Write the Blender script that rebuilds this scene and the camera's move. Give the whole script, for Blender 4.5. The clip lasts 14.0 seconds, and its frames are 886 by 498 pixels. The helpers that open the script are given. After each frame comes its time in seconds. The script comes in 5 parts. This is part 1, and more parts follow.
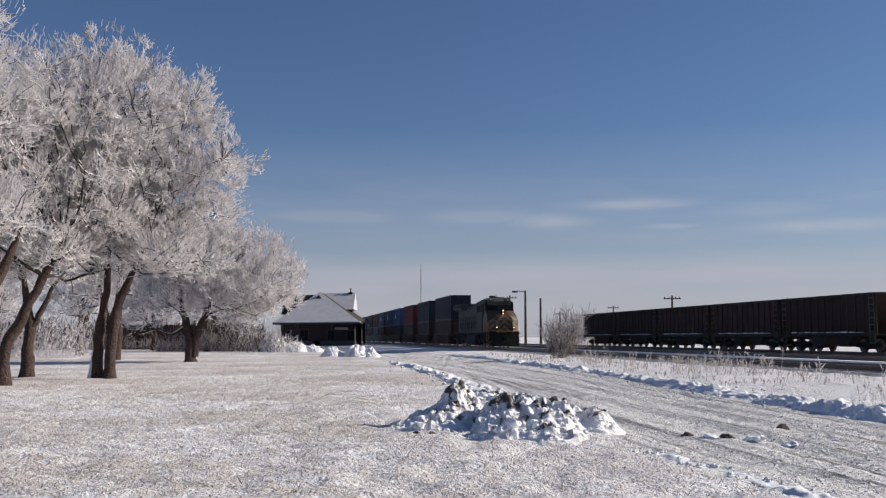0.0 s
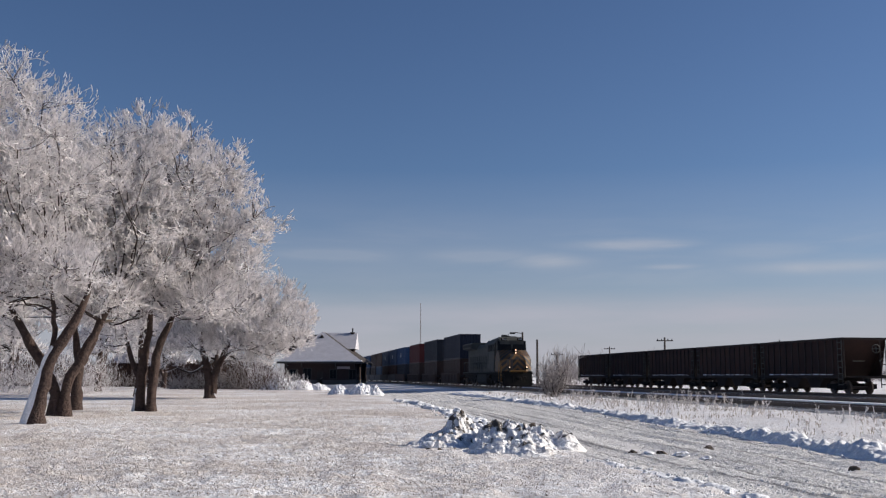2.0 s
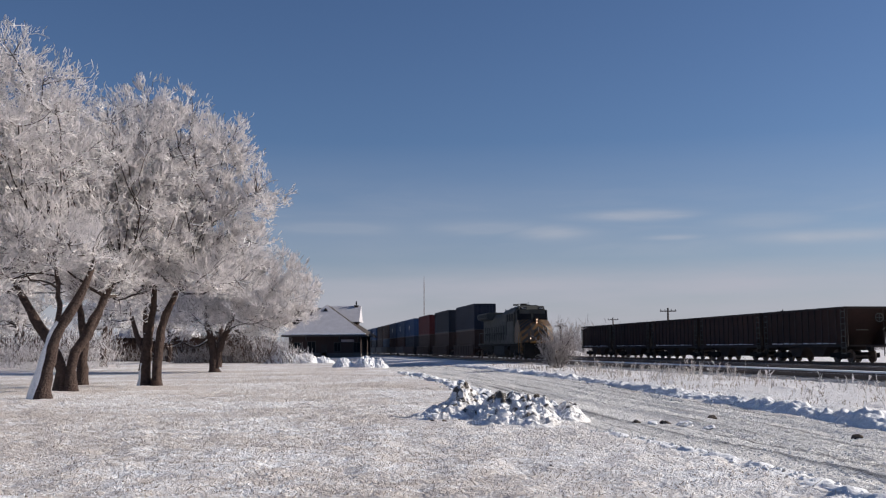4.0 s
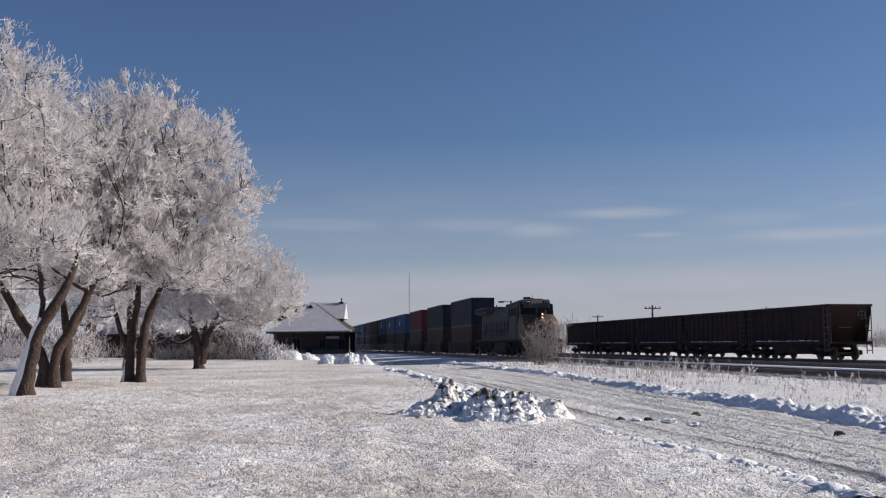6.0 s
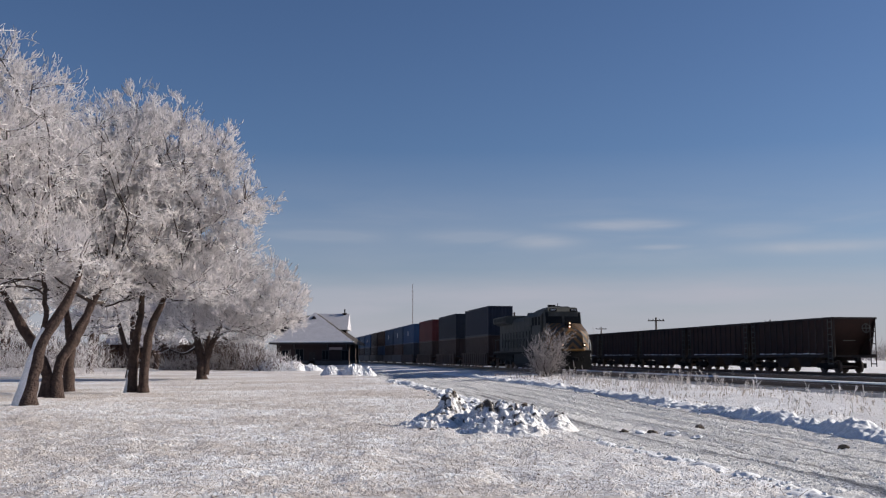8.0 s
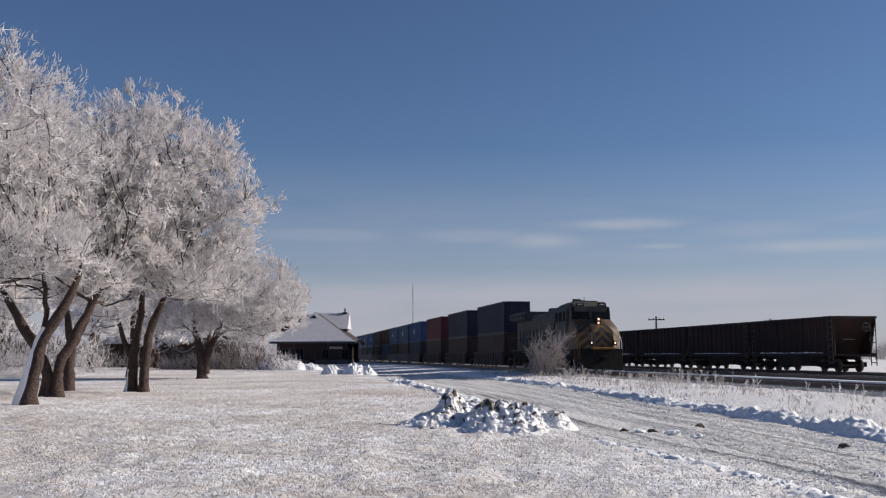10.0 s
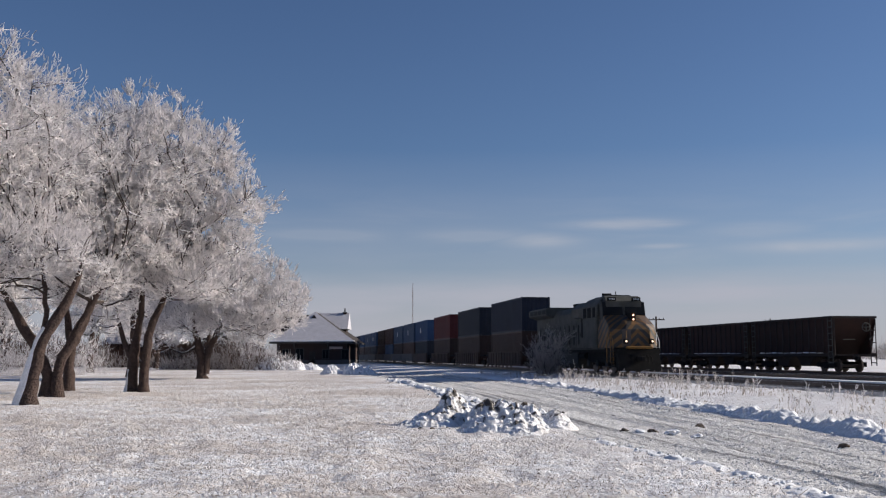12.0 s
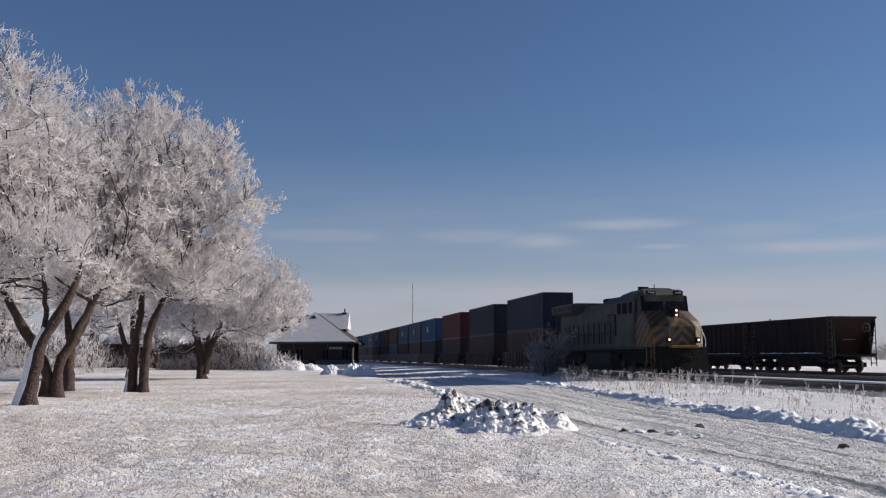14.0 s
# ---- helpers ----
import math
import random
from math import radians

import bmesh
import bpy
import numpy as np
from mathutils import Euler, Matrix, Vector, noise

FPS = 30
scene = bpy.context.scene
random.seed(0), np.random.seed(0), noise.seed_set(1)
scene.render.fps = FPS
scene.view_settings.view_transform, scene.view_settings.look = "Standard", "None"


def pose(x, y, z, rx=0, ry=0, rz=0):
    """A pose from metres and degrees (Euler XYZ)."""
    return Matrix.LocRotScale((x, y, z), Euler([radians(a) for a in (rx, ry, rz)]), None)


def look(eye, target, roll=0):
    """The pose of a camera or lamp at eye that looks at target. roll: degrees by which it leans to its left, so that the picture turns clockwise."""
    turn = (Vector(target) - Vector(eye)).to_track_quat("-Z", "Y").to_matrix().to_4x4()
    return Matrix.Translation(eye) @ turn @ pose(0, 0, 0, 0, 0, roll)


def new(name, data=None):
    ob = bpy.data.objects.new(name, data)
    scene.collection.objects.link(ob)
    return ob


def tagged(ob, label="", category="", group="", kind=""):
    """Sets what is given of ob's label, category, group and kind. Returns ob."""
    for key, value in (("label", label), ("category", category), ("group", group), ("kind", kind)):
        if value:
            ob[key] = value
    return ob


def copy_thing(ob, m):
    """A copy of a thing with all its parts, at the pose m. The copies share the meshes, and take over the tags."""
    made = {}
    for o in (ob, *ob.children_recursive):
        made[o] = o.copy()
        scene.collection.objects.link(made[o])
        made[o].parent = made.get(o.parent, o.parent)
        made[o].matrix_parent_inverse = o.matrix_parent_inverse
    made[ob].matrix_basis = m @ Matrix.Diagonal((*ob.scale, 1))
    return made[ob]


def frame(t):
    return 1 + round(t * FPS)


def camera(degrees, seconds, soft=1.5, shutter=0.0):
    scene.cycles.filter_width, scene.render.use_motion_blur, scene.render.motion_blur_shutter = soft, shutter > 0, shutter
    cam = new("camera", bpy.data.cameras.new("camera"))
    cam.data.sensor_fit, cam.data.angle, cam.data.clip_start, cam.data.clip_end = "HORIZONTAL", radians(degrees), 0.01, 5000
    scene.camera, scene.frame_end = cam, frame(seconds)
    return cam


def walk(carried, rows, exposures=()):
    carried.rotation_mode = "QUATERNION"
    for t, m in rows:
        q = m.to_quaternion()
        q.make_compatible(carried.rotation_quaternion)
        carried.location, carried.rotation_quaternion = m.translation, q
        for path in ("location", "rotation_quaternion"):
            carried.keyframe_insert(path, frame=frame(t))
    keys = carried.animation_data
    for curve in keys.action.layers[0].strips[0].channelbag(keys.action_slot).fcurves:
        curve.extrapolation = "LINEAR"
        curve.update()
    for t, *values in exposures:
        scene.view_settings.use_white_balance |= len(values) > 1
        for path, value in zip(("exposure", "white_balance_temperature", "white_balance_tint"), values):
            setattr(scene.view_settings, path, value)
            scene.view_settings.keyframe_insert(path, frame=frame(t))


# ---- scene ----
cam = camera(47.0, 14.0, soft=1.25)
PATH = [
    (0, pose(0.09, 5.29, 1.50, 94.949, 0.150, 0.500)),
    (0.5, pose(0.09, 3.26, 1.50, 95.602, -0.198, 0.740)),
    (1, pose(0.03, 0.87, 1.50, 95.972, -0.273, 0.664)),
    (1.5, pose(0.00, 0.00, 1.50, 96.659, -0.372, 0.490)),
    (2, pose(0.00, 0.00, 1.50, 97.149, -0.197, 0.438)),
    (2.5, pose(0.00, 0.00, 1.50, 96.937, 0.070, 0.557)),
    (3, pose(0.00, 0.00, 1.50, 96.483, 0.301, 0.798)),
    (5.5, pose(0.00, 0.00, 1.50, 94.975, 0.226, 0.055)),
    (6, pose(0.00, 0.00, 1.50, 95.421, 0.196, -0.176)),
    (6.5, pose(0.00, 0.00, 1.50, 95.727, -0.070, -0.155)),
    (7, pose(0.00, 0.00, 1.50, 95.936, 0.257, -0.028)),
    (7.5, pose(0.00, 0.00, 1.50, 96.057, -0.056, -0.017)),
    (8, pose(0.00, 0.00, 1.50, 96.066, -0.026, -0.001)),
    (10.5, pose(0.00, 0.00, 1.50, 96.010, 0.001, 0.010)),
    (11, pose(0.00, 0.00, 1.50, 96.019, 0.001, 0.006)),
    (11.5, pose(0.00, 0.00, 1.50, 96.018, 0.006, 0.008)),
    (12, pose(0.00, 0.00, 1.50, 96.018, 0.005, 0.007)),
    (12.5, pose(0.00, 0.00, 1.50, 96.023, 0.005, 0.001)),
    (13, pose(0.00, 0.00, 1.50, 96.023, 0.005, 0.001)),
    (13.5, pose(0.00, 0.00, 1.50, 96.031, 0.000, -0.000)),
    (14, pose(0.00, 0.00, 1.50, 96.031, 0.000, -0.000)),
]
walk(cam, PATH)

# ---- light ----
SUN_EL, SUN_AZ = radians(23.5), radians(79.0)      # azimuth clockwise from +y
to_sun = Vector((math.sin(SUN_AZ) * math.cos(SUN_EL), math.cos(SUN_AZ) * math.cos(SUN_EL), math.sin(SUN_EL)))
sun = new("sun", bpy.data.lights.new("sun", "SUN"))
sun.data.energy, sun.data.angle, sun.data.color = 5.0, radians(0.53), (1.0, 0.915, 0.81)
scene.view_settings.exposure = 0.30
sun.matrix_world = look(to_sun * 100, (0, 0, 0))

world = bpy.data.worlds.new("winter_sky")
scene.world = world
world.use_nodes = True
wt = world.node_tree
wt.nodes.clear()


def node(tree, kind, **values):
    n = tree.nodes.new(kind)
    for key, value in values.items():
        if key in n.inputs:
            n.inputs[key].default_value = value
        elif key == "operation":
            n.operation = value
        elif key == "blend_type":
            n.blend_type = value
        elif key == "data_type":
            n.data_type = value
    return n


def ramp(tree, fac, stops):
    n = tree.nodes.new("ShaderNodeValToRGB")
    while len(n.color_ramp.elements) < len(stops):
        n.color_ramp.elements.new(0.5)
    for e, (at, c) in zip(n.color_ramp.elements, stops):
        e.position = at
        e.color = (*c, 1) if isinstance(c, tuple) else (c, c, c, 1)
    tree.links.new(fac, n.inputs["Fac"])
    return n.outputs["Color"]


def math_node(tree, op, a, b):
    n = tree.nodes.new("ShaderNodeMath")
    n.operation = op
    for i, v in enumerate((a, b)):
        if isinstance(v, (int, float)):
            n.inputs[i].default_value = v
        else:
            tree.links.new(v, n.inputs[i])
    return n.outputs[0]


def mix(tree, fac, a, b, blend="MIX"):
    n = tree.nodes.new("ShaderNodeMix")
    n.data_type, n.blend_type = "RGBA", blend
    for slot, v in ((0, fac), (6, a), (7, b)):
        if isinstance(v, (int, float)):
            n.inputs[slot].default_value = v
        elif isinstance(v, tuple):
            n.inputs[slot].default_value = (*v, 1)
        else:
            tree.links.new(v, n.inputs[slot])
    return n.outputs[2]


sky = wt.nodes.new("ShaderNodeTexSky")
sky.sky_type, sky.sun_disc = "NISHITA", False
sky.sun_elevation, sky.sun_rotation = SUN_EL, SUN_AZ
sky.altitude, sky.air_density, sky.dust_density, sky.ozone_density = 600, 1.0, 0.6, 2.0
coord = wt.nodes.new("ShaderNodeTexCoord")
split = wt.nodes.new("ShaderNodeSeparateXYZ")
wt.links.new(coord.outputs["Generated"], split.inputs[0])
up = split.outputs["Z"]
stretch = wt.nodes.new("ShaderNodeMapping")
stretch.inputs["Scale"].default_value = (2.2, 2.2, 16.0)
stretch.inputs["Location"].default_value = (0.35, 0.1, 0.6)
wt.links.new(coord.outputs["Generated"], stretch.inputs[0])
wisp = node(wt, "ShaderNodeTexNoise", Scale=2.4, Detail=6.0, Roughness=0.55, Distortion=0.4)
wt.links.new(stretch.outputs[0], wisp.inputs["Vector"])
haze_map = wt.nodes.new("ShaderNodeMapping")
haze_map.inputs["Scale"].default_value = (1.6, 1.6, 11.0)
wt.links.new(coord.outputs["Generated"], haze_map.inputs[0])
haze = node(wt, "ShaderNodeTexNoise", Scale=3.0, Detail=5.0, Roughness=0.55)
wt.links.new(haze_map.outputs[0], haze.inputs["Vector"])
veil = ramp(wt, up, [(0.0, 1.0), (0.062, 0.95), (0.085, 0.38), (0.14, 0.22), (0.2, 0.0)])
streak = ramp(wt, wisp.outputs["Fac"], [(0.5, 0.0), (0.74, 1.0)])
band = ramp(wt, up, [(0.08, 0.0), (0.1, 1.0), (0.13, 0.75), (0.17, 0.0)])
ratio = math_node(wt, "DIVIDE", split.outputs["X"], math_node(wt, "MAXIMUM", split.outputs["Y"], 0.05))
cover = math_node(wt, "MULTIPLY", math_node(wt, "MULTIPLY", streak, band), 0.22)
for u0, z0, wide, tall, dense in ((0.181, 0.1272, 0.042, 0.0045, 0.5), (0.212, 0.1255, 0.022, 0.0025, 0.4), (0.098, 0.1117, 0.030, 0.0055, 0.5), (0.03, 0.1175, 0.045, 0.0055, 0.22), (0.39, 0.1024, 0.075, 0.0050, 0.55),
                                   (0.31, 0.1180, 0.045, 0.0060, 0.3), (0.217, 0.1050, 0.022, 0.0022, 0.35), (-0.12, 0.118, 0.05, 0.005, 0.2), (0.6, 0.122, 0.09, 0.006, 0.5)):
    a = math_node(wt, "DIVIDE", math_node(wt, "SUBTRACT", ratio, u0), wide)
    b = math_node(wt, "DIVIDE", math_node(wt, "SUBTRACT", up, z0), tall)
    away = math_node(wt, "ADD", math_node(wt, "MULTIPLY", a, a), math_node(wt, "MULTIPLY", b, b))
    away = math_node(wt, "ADD", away, math_node(wt, "MULTIPLY", math_node(wt, "SUBTRACT", wisp.outputs["Fac"], 0.5), 5.0))
    puff = math_node(wt, "MULTIPLY", math_node(wt, "MINIMUM", math_node(wt, "POWER", 2.718, math_node(wt, "MULTIPLY", away, -0.8)), 1.0), dense)
    cover = math_node(wt, "MAXIMUM", cover, puff)
tint = mix(wt, 1.0, sky.outputs["Color"], (0.485, 0.565, 0.725), "MULTIPLY")
base = mix(wt, math_node(wt, "MULTIPLY", veil, math_node(wt, "ADD", math_node(wt, "MULTIPLY", haze.outputs["Fac"], 0.75), 0.36)), tint, (4.35, 4.3, 4.95))
final = mix(wt, math_node(wt, "MULTIPLY", cover, 0.8), base, (4.9, 4.9, 5.3))
back = node(wt, "ShaderNodeBackground", Strength=0.086)
wt.links.new(final, back.inputs["Color"])
wout = wt.nodes.new("ShaderNodeOutputWorld")
wt.links.new(back.outputs[0], wout.inputs["Surface"])


# ---- materials ----
def surface(name, colour, other=None, rough=0.8, metal=0.0, scale=3.0, amount=0.5, fine=40.0, bump=0.15, depth=0.01, where="Object",
            snow=None, snow_amount=0.0, vary=0.0):
    """A noise-mottled surface: two colours at a coarse and a fine scale, with relief; snow: a direction on whose side snow lies."""
    m = bpy.data.materials.new(name)
    m.use_nodes = True
    t = m.node_tree
    b = t.nodes["Principled BSDF"]
    c = t.nodes.new("ShaderNodeTexCoord").outputs[where]
    n1 = node(t, "ShaderNodeTexNoise", Scale=scale, Detail=5.0, Roughness=0.6)
    n2 = node(t, "ShaderNodeTexNoise", Scale=fine, Detail=3.0, Roughness=0.6)
    t.links.new(c, n1.inputs["Vector"])
    t.links.new(c, n2.inputs["Vector"])
    other = other or tuple(0.6 * v for v in colour)
    f = ramp(t, n1.outputs["Fac"], [(0.5 - 0.35 * (1 - amount) - 0.05, 0.0), (0.5 + 0.35 * (1 - amount) + 0.1, 1.0)])
    col = mix(t, f, colour, other)
    g = ramp(t, n2.outputs["Fac"], [(0.3, 0.82), (0.7, 1.12)])
    col = mix(t, 1.0, col, g, "MULTIPLY")
    if vary:
        r = t.nodes.new("ShaderNodeObjectInfo").outputs["Random"]
        col = mix(t, 1.0, col, ramp(t, r, [(0.0, 1 - vary), (1.0, 1 + vary)]), "MULTIPLY")
    if snow:
        geo = t.nodes.new("ShaderNodeNewGeometry").outputs["Normal"]
        d = t.nodes.new("ShaderNodeVectorMath")
        d.operation = "DOT_PRODUCT"
        t.links.new(geo, d.inputs[0])
        d.inputs[1].default_value = snow
        k = math_node(t, "ADD", d.outputs["Value"], math_node(t, "MULTIPLY", n1.outputs["Fac"], 0.8))
        k = ramp(t, k, [(1.25 - snow_amount, 0.0), (1.4 - snow_amount, 1.0)])
        col = mix(t, k, col, (0.82, 0.83, 0.86))
    t.links.new(col, b.inputs["Base Color"])
    b.inputs["Roughness"].default_value, b.inputs["Metallic"].default_value = rough, metal
    if rough > 0.55 and sum(colour) < 0.5:
        b.inputs["Specular IOR Level"].default_value = 0.28        # dull, sooty or weathered
    if bump:
        bp = node(t, "ShaderNodeBump", Strength=bump, Distance=depth)
        t.links.new(n2.outputs["Fac"], bp.inputs["Height"])
        t.links.new(bp.outputs[0], b.inputs["Normal"])
    return m


def glowing(name, colour, strength):
    m = bpy.data.materials.new(name)
    m.use_nodes = True
    b = m.node_tree.nodes["Principled BSDF"]
    b.inputs["Base Color"].default_value = (0.9, 0.9, 0.85, 1)
    b.inputs["Emission Color"].default_value = (*colour, 1)
    b.inputs["Emission Strength"].default_value = strength
    return m


def frost_material(name, colour):
    m = bpy.data.materials.new(name)
    m.use_nodes = True
    t = m.node_tree
    t.nodes.clear()
    r = t.nodes.new("ShaderNodeNewGeometry").outputs["Random Per Island"]
    col = ramp(t, r, [(0.0, tuple(v * 0.52 for v in colour)), (0.35, tuple(v * 0.88 for v in colour)), (1.0, colour)])
    d = node(t, "ShaderNodeBsdfDiffuse", Roughness=0.6)
    tr = t.nodes.new("ShaderNodeBsdfTranslucent")
    t.links.new(col, d.inputs["Color"])
    t.links.new(col, tr.inputs["Color"])
    mx = node(t, "ShaderNodeMixShader", Fac=0.52)
    t.links.new(d.outputs[0], mx.inputs[1])
    t.links.new(tr.outputs[0], mx.inputs[2])
    o = t.nodes.new("ShaderNodeOutputMaterial")
    t.links.new(mx.outputs[0], o.inputs["Surface"])
    return m


WIND = Vector((-0.94, -0.3, 0.05)).normalized()
SNOW = surface("snow", (0.84, 0.85, 0.88), (0.74, 0.75, 0.78), 0.75, scale=6, amount=0.2, fine=25, bump=0.5, depth=0.03)
DIRTY_SNOW = surface("dirty_snow", (0.86, 0.86, 0.88), (0.62, 0.59, 0.57), 0.85, scale=3.2, amount=0.7, fine=18, bump=0.6, depth=0.05)


def stain(m, colour, scale, lo, hi, base):
    """Earth ploughed up with the snow, lying on it above a height: sharp-edged dark patches over what m shows."""
    t = m.node_tree
    b = t.nodes["Principled BSDF"]
    under = b.inputs["Base Color"].links[0].from_socket
    n = node(t, "ShaderNodeTexNoise", Scale=scale, Detail=7.0, Roughness=0.65, Distortion=0.6)
    place = t.nodes.new("ShaderNodeTexCoord").outputs["Object"]
    t.links.new(place, n.inputs["Vector"])
    xyz = t.nodes.new("ShaderNodeSeparateXYZ")
    t.links.new(place, xyz.inputs[0])
    high = math_node(t, "MULTIPLY", math_node(t, "MINIMUM", math_node(t, "SUBTRACT", xyz.outputs["Z"], base), 0.22), 0.42)
    t.links.new(mix(t, ramp(t, math_node(t, "ADD", n.outputs["Fac"], high), [(lo, 0.0), (hi, 1.0)]), under, colour), b.inputs["Base Color"])


stain(DIRTY_SNOW, (0.065, 0.056, 0.05), 3.4, 0.54, 0.60, 0.28)
DIRT = surface("frozen_dirt", (0.07, 0.055, 0.042), (0.16, 0.13, 0.11), 0.95, scale=5, fine=30, bump=0.6, depth=0.04, snow=(0, 0, 1), snow_amount=0.15)
BARK = surface("elm_bark", (0.098, 0.066, 0.056), (0.045, 0.031, 0.027), 0.95, scale=7, amount=0.7, fine=15, bump=1.0, depth=0.12, snow=tuple(WIND), snow_amount=0.22)
LIMB = surface("frosted_limb", (0.06, 0.045, 0.038), (0.035, 0.027, 0.024), 0.95, scale=3, fine=22, bump=0.5, depth=0.03, snow=(-0.3, -0.1, 0.9), snow_amount=0.42)
BOUGH = surface("frosted_bough", (0.09, 0.07, 0.062), (0.06, 0.047, 0.042), 0.95, scale=4, fine=22, bump=0.5, depth=0.02, snow=(-0.3, -0.2, 0.85), snow_amount=0.85)
FROST = frost_material("hoar_frost", (0.945, 0.92, 0.92))
FROST_DIM = frost_material("hoar_frost_on_brown_twigs", (0.62, 0.58, 0.57))
STALK = frost_material("dry_weed_stalk", (0.80, 0.76, 0.73))
BLADE = frost_material("frosted_dry_grass", (0.74, 0.67, 0.61))
STRAW = frost_material("dry_straw", (0.60, 0.53, 0.47))
BRUSH = frost_material("brown_brush", (0.17, 0.12, 0.10))
BALLAST = surface("ballast_with_snow", (0.095, 0.095, 0.10), (0.55, 0.56, 0.60), 0.95, scale=1.2, amount=0.3, fine=14, bump=0.8, depth=0.05)
RAIL = surface("rail_steel", (0.16, 0.12, 0.10), (0.1, 0.08, 0.07), 0.5, metal=0.6, scale=4)
RAIL_TOP = surface("worn_rail_head", (0.5, 0.5, 0.52), (0.4, 0.4, 0.42), 0.3, metal=1.0, scale=4)
TIE = surface("creosoted_tie", (0.07, 0.055, 0.045), (0.4, 0.4, 0.42), 0.95, scale=2, fine=20, bump=0.4)
BLACK = surface("black_underframe", (0.008, 0.0075, 0.0075), (0.02, 0.018, 0.016), 0.95, scale=2)
GREY = surface("grey_locomotive_paint", (0.088, 0.089, 0.080), (0.036, 0.035, 0.031), 0.7, scale=1.2, fine=25, bump=0.05)
DARK_GREY = surface("dark_grey_paint", (0.035, 0.035, 0.034), (0.022, 0.022, 0.022), 0.8, scale=1.5)
YELLOW = surface("yellow_paint", (0.24, 0.115, 0.014), (0.15, 0.075, 0.014), 0.5, scale=2, fine=30, bump=0.05)
BROWN_STRIPE = surface("dark_stripe_paint", (0.045, 0.035, 0.03), (0.07, 0.055, 0.045), 0.55, scale=2)
RUST = surface("rusty_hopper_paint", (0.055, 0.026, 0.02), (0.028, 0.018, 0.015), 0.85, scale=0.9, fine=16, bump=0.25, vary=0.25)
SOOT = surface("sooty_steel", (0.03, 0.024, 0.022), (0.055, 0.04, 0.035), 0.85, scale=1.6, vary=0.2)
WHITE = surface("white_lettering_paint", (0.75, 0.75, 0.74), (0.6, 0.6, 0.6), 0.6)
GLASS = surface("dark_window_glass", (0.012, 0.014, 0.017), (0.02, 0.022, 0.025), 0.3, scale=1.0, fine=6.0, bump=0.0)
GLASS.node_tree.nodes["Principled BSDF"].inputs["Specular IOR Level"].default_value = 0.02
GLASS.node_tree.nodes["Principled BSDF"].inputs["IOR"].default_value = 1.12
LAMP_ON = glowing("lit_headlamp", (1.0, 0.66, 0.42), 2.6)
# red colour standing in for the glow round the lit headlights
LAMP_HALO = surface("red_lamp_housing", (0.20, 0.035, 0.012), (0.12, 0.022, 0.01), 0.6)
POLE_WOOD = surface("weathered_pole", (0.09, 0.075, 0.065), (0.06, 0.05, 0.045), 0.9, scale=3)
ROOF_SNOW = surface("thin_snow_on_shingles", (0.56, 0.55, 0.59), (0.42, 0.41, 0.44), 0.85, scale=1.1, amount=0.3, fine=9, bump=0.4, depth=0.05)
SHINGLE = surface("dark_shingles", (0.035, 0.029, 0.027), (0.055, 0.046, 0.043), 0.9, scale=1.5, fine=10, bump=0.5)
WALL_DARK = surface("dark_brick_wall", (0.055, 0.036, 0.033), (0.04, 0.028, 0.026), 0.9, scale=2, fine=8, bump=0.4)
TRIM = surface("painted_trim", (0.075, 0.07, 0.068), (0.05, 0.047, 0.046), 0.7)


# ---- building blocks ----
def fast_mesh(name, verts, quads, mat, smooth=False):
    me = bpy.data.meshes.new(name)
    v, q = np.asarray(verts, np.float32), np.asarray(quads, np.int32)
    k = q.shape[1]
    me.vertices.add(len(v))
    me.vertices.foreach_set("co", v.ravel())
    me.loops.add(q.size)
    me.loops.foreach_set("vertex_index", q.ravel())
    me.polygons.add(len(q))
    me.polygons.foreach_set("loop_start", np.arange(0, q.size, k, dtype=np.int32))
    me.polygons.foreach_set("use_smooth", np.full(len(q), smooth))
    me.materials.append(mat)
    me.update(calc_edges=True)
    return me


def tubes(paths, radii, sides):
    """Tapered tubes along many paths (n, k, 3) with radii (n, k): vertices and quads."""
    paths, radii = np.asarray(paths, float), np.asarray(radii, float)
    n, k = radii.shape
    tang = np.gradient(paths, axis=1)
    tang /= np.linalg.norm(tang, axis=2, keepdims=True) + 1e-9
    ref = np.where(np.abs(tang[..., 2:3]).mean(axis=1, keepdims=True) > 0.7, np.array([1.0, 0.02, 0]), np.array([0, 0.02, 1.0]))
    a = np.cross(tang, ref)
    a /= np.linalg.norm(a, axis=2, keepdims=True) + 1e-9
    b = np.cross(tang, a)
    ang = np.arange(sides) * 2 * np.pi / sides
    ring = paths[:, :, None] + radii[:, :, None, None] * (np.cos(ang)[None, None, :, None] * a[:, :, None] + np.sin(ang)[None, None, :, None] * b[:, :, None])
    idx = np.arange(n * k * sides).reshape(n, k, sides)
    nxt = np.roll(idx, -1, axis=2)
    quads = np.stack([idx[:, :-1], nxt[:, :-1], nxt[:, 1:], idx[:, 1:]], -1).reshape(-1, 4)
    return ring.reshape(-1, 3), quads


def join(pieces):
    vs, qs, at = [], [], 0
    for v, q in pieces:
        vs.append(v)
        qs.append(q + at)
        at += len(v)
    return np.concatenate(vs), np.concatenate(qs)


def thing(name, m, label, category, group="", kind=""):
    e = new(name)
    e.empty_display_size = 0.3
    e.matrix_basis = m
    return tagged(e, label, category, group, kind)


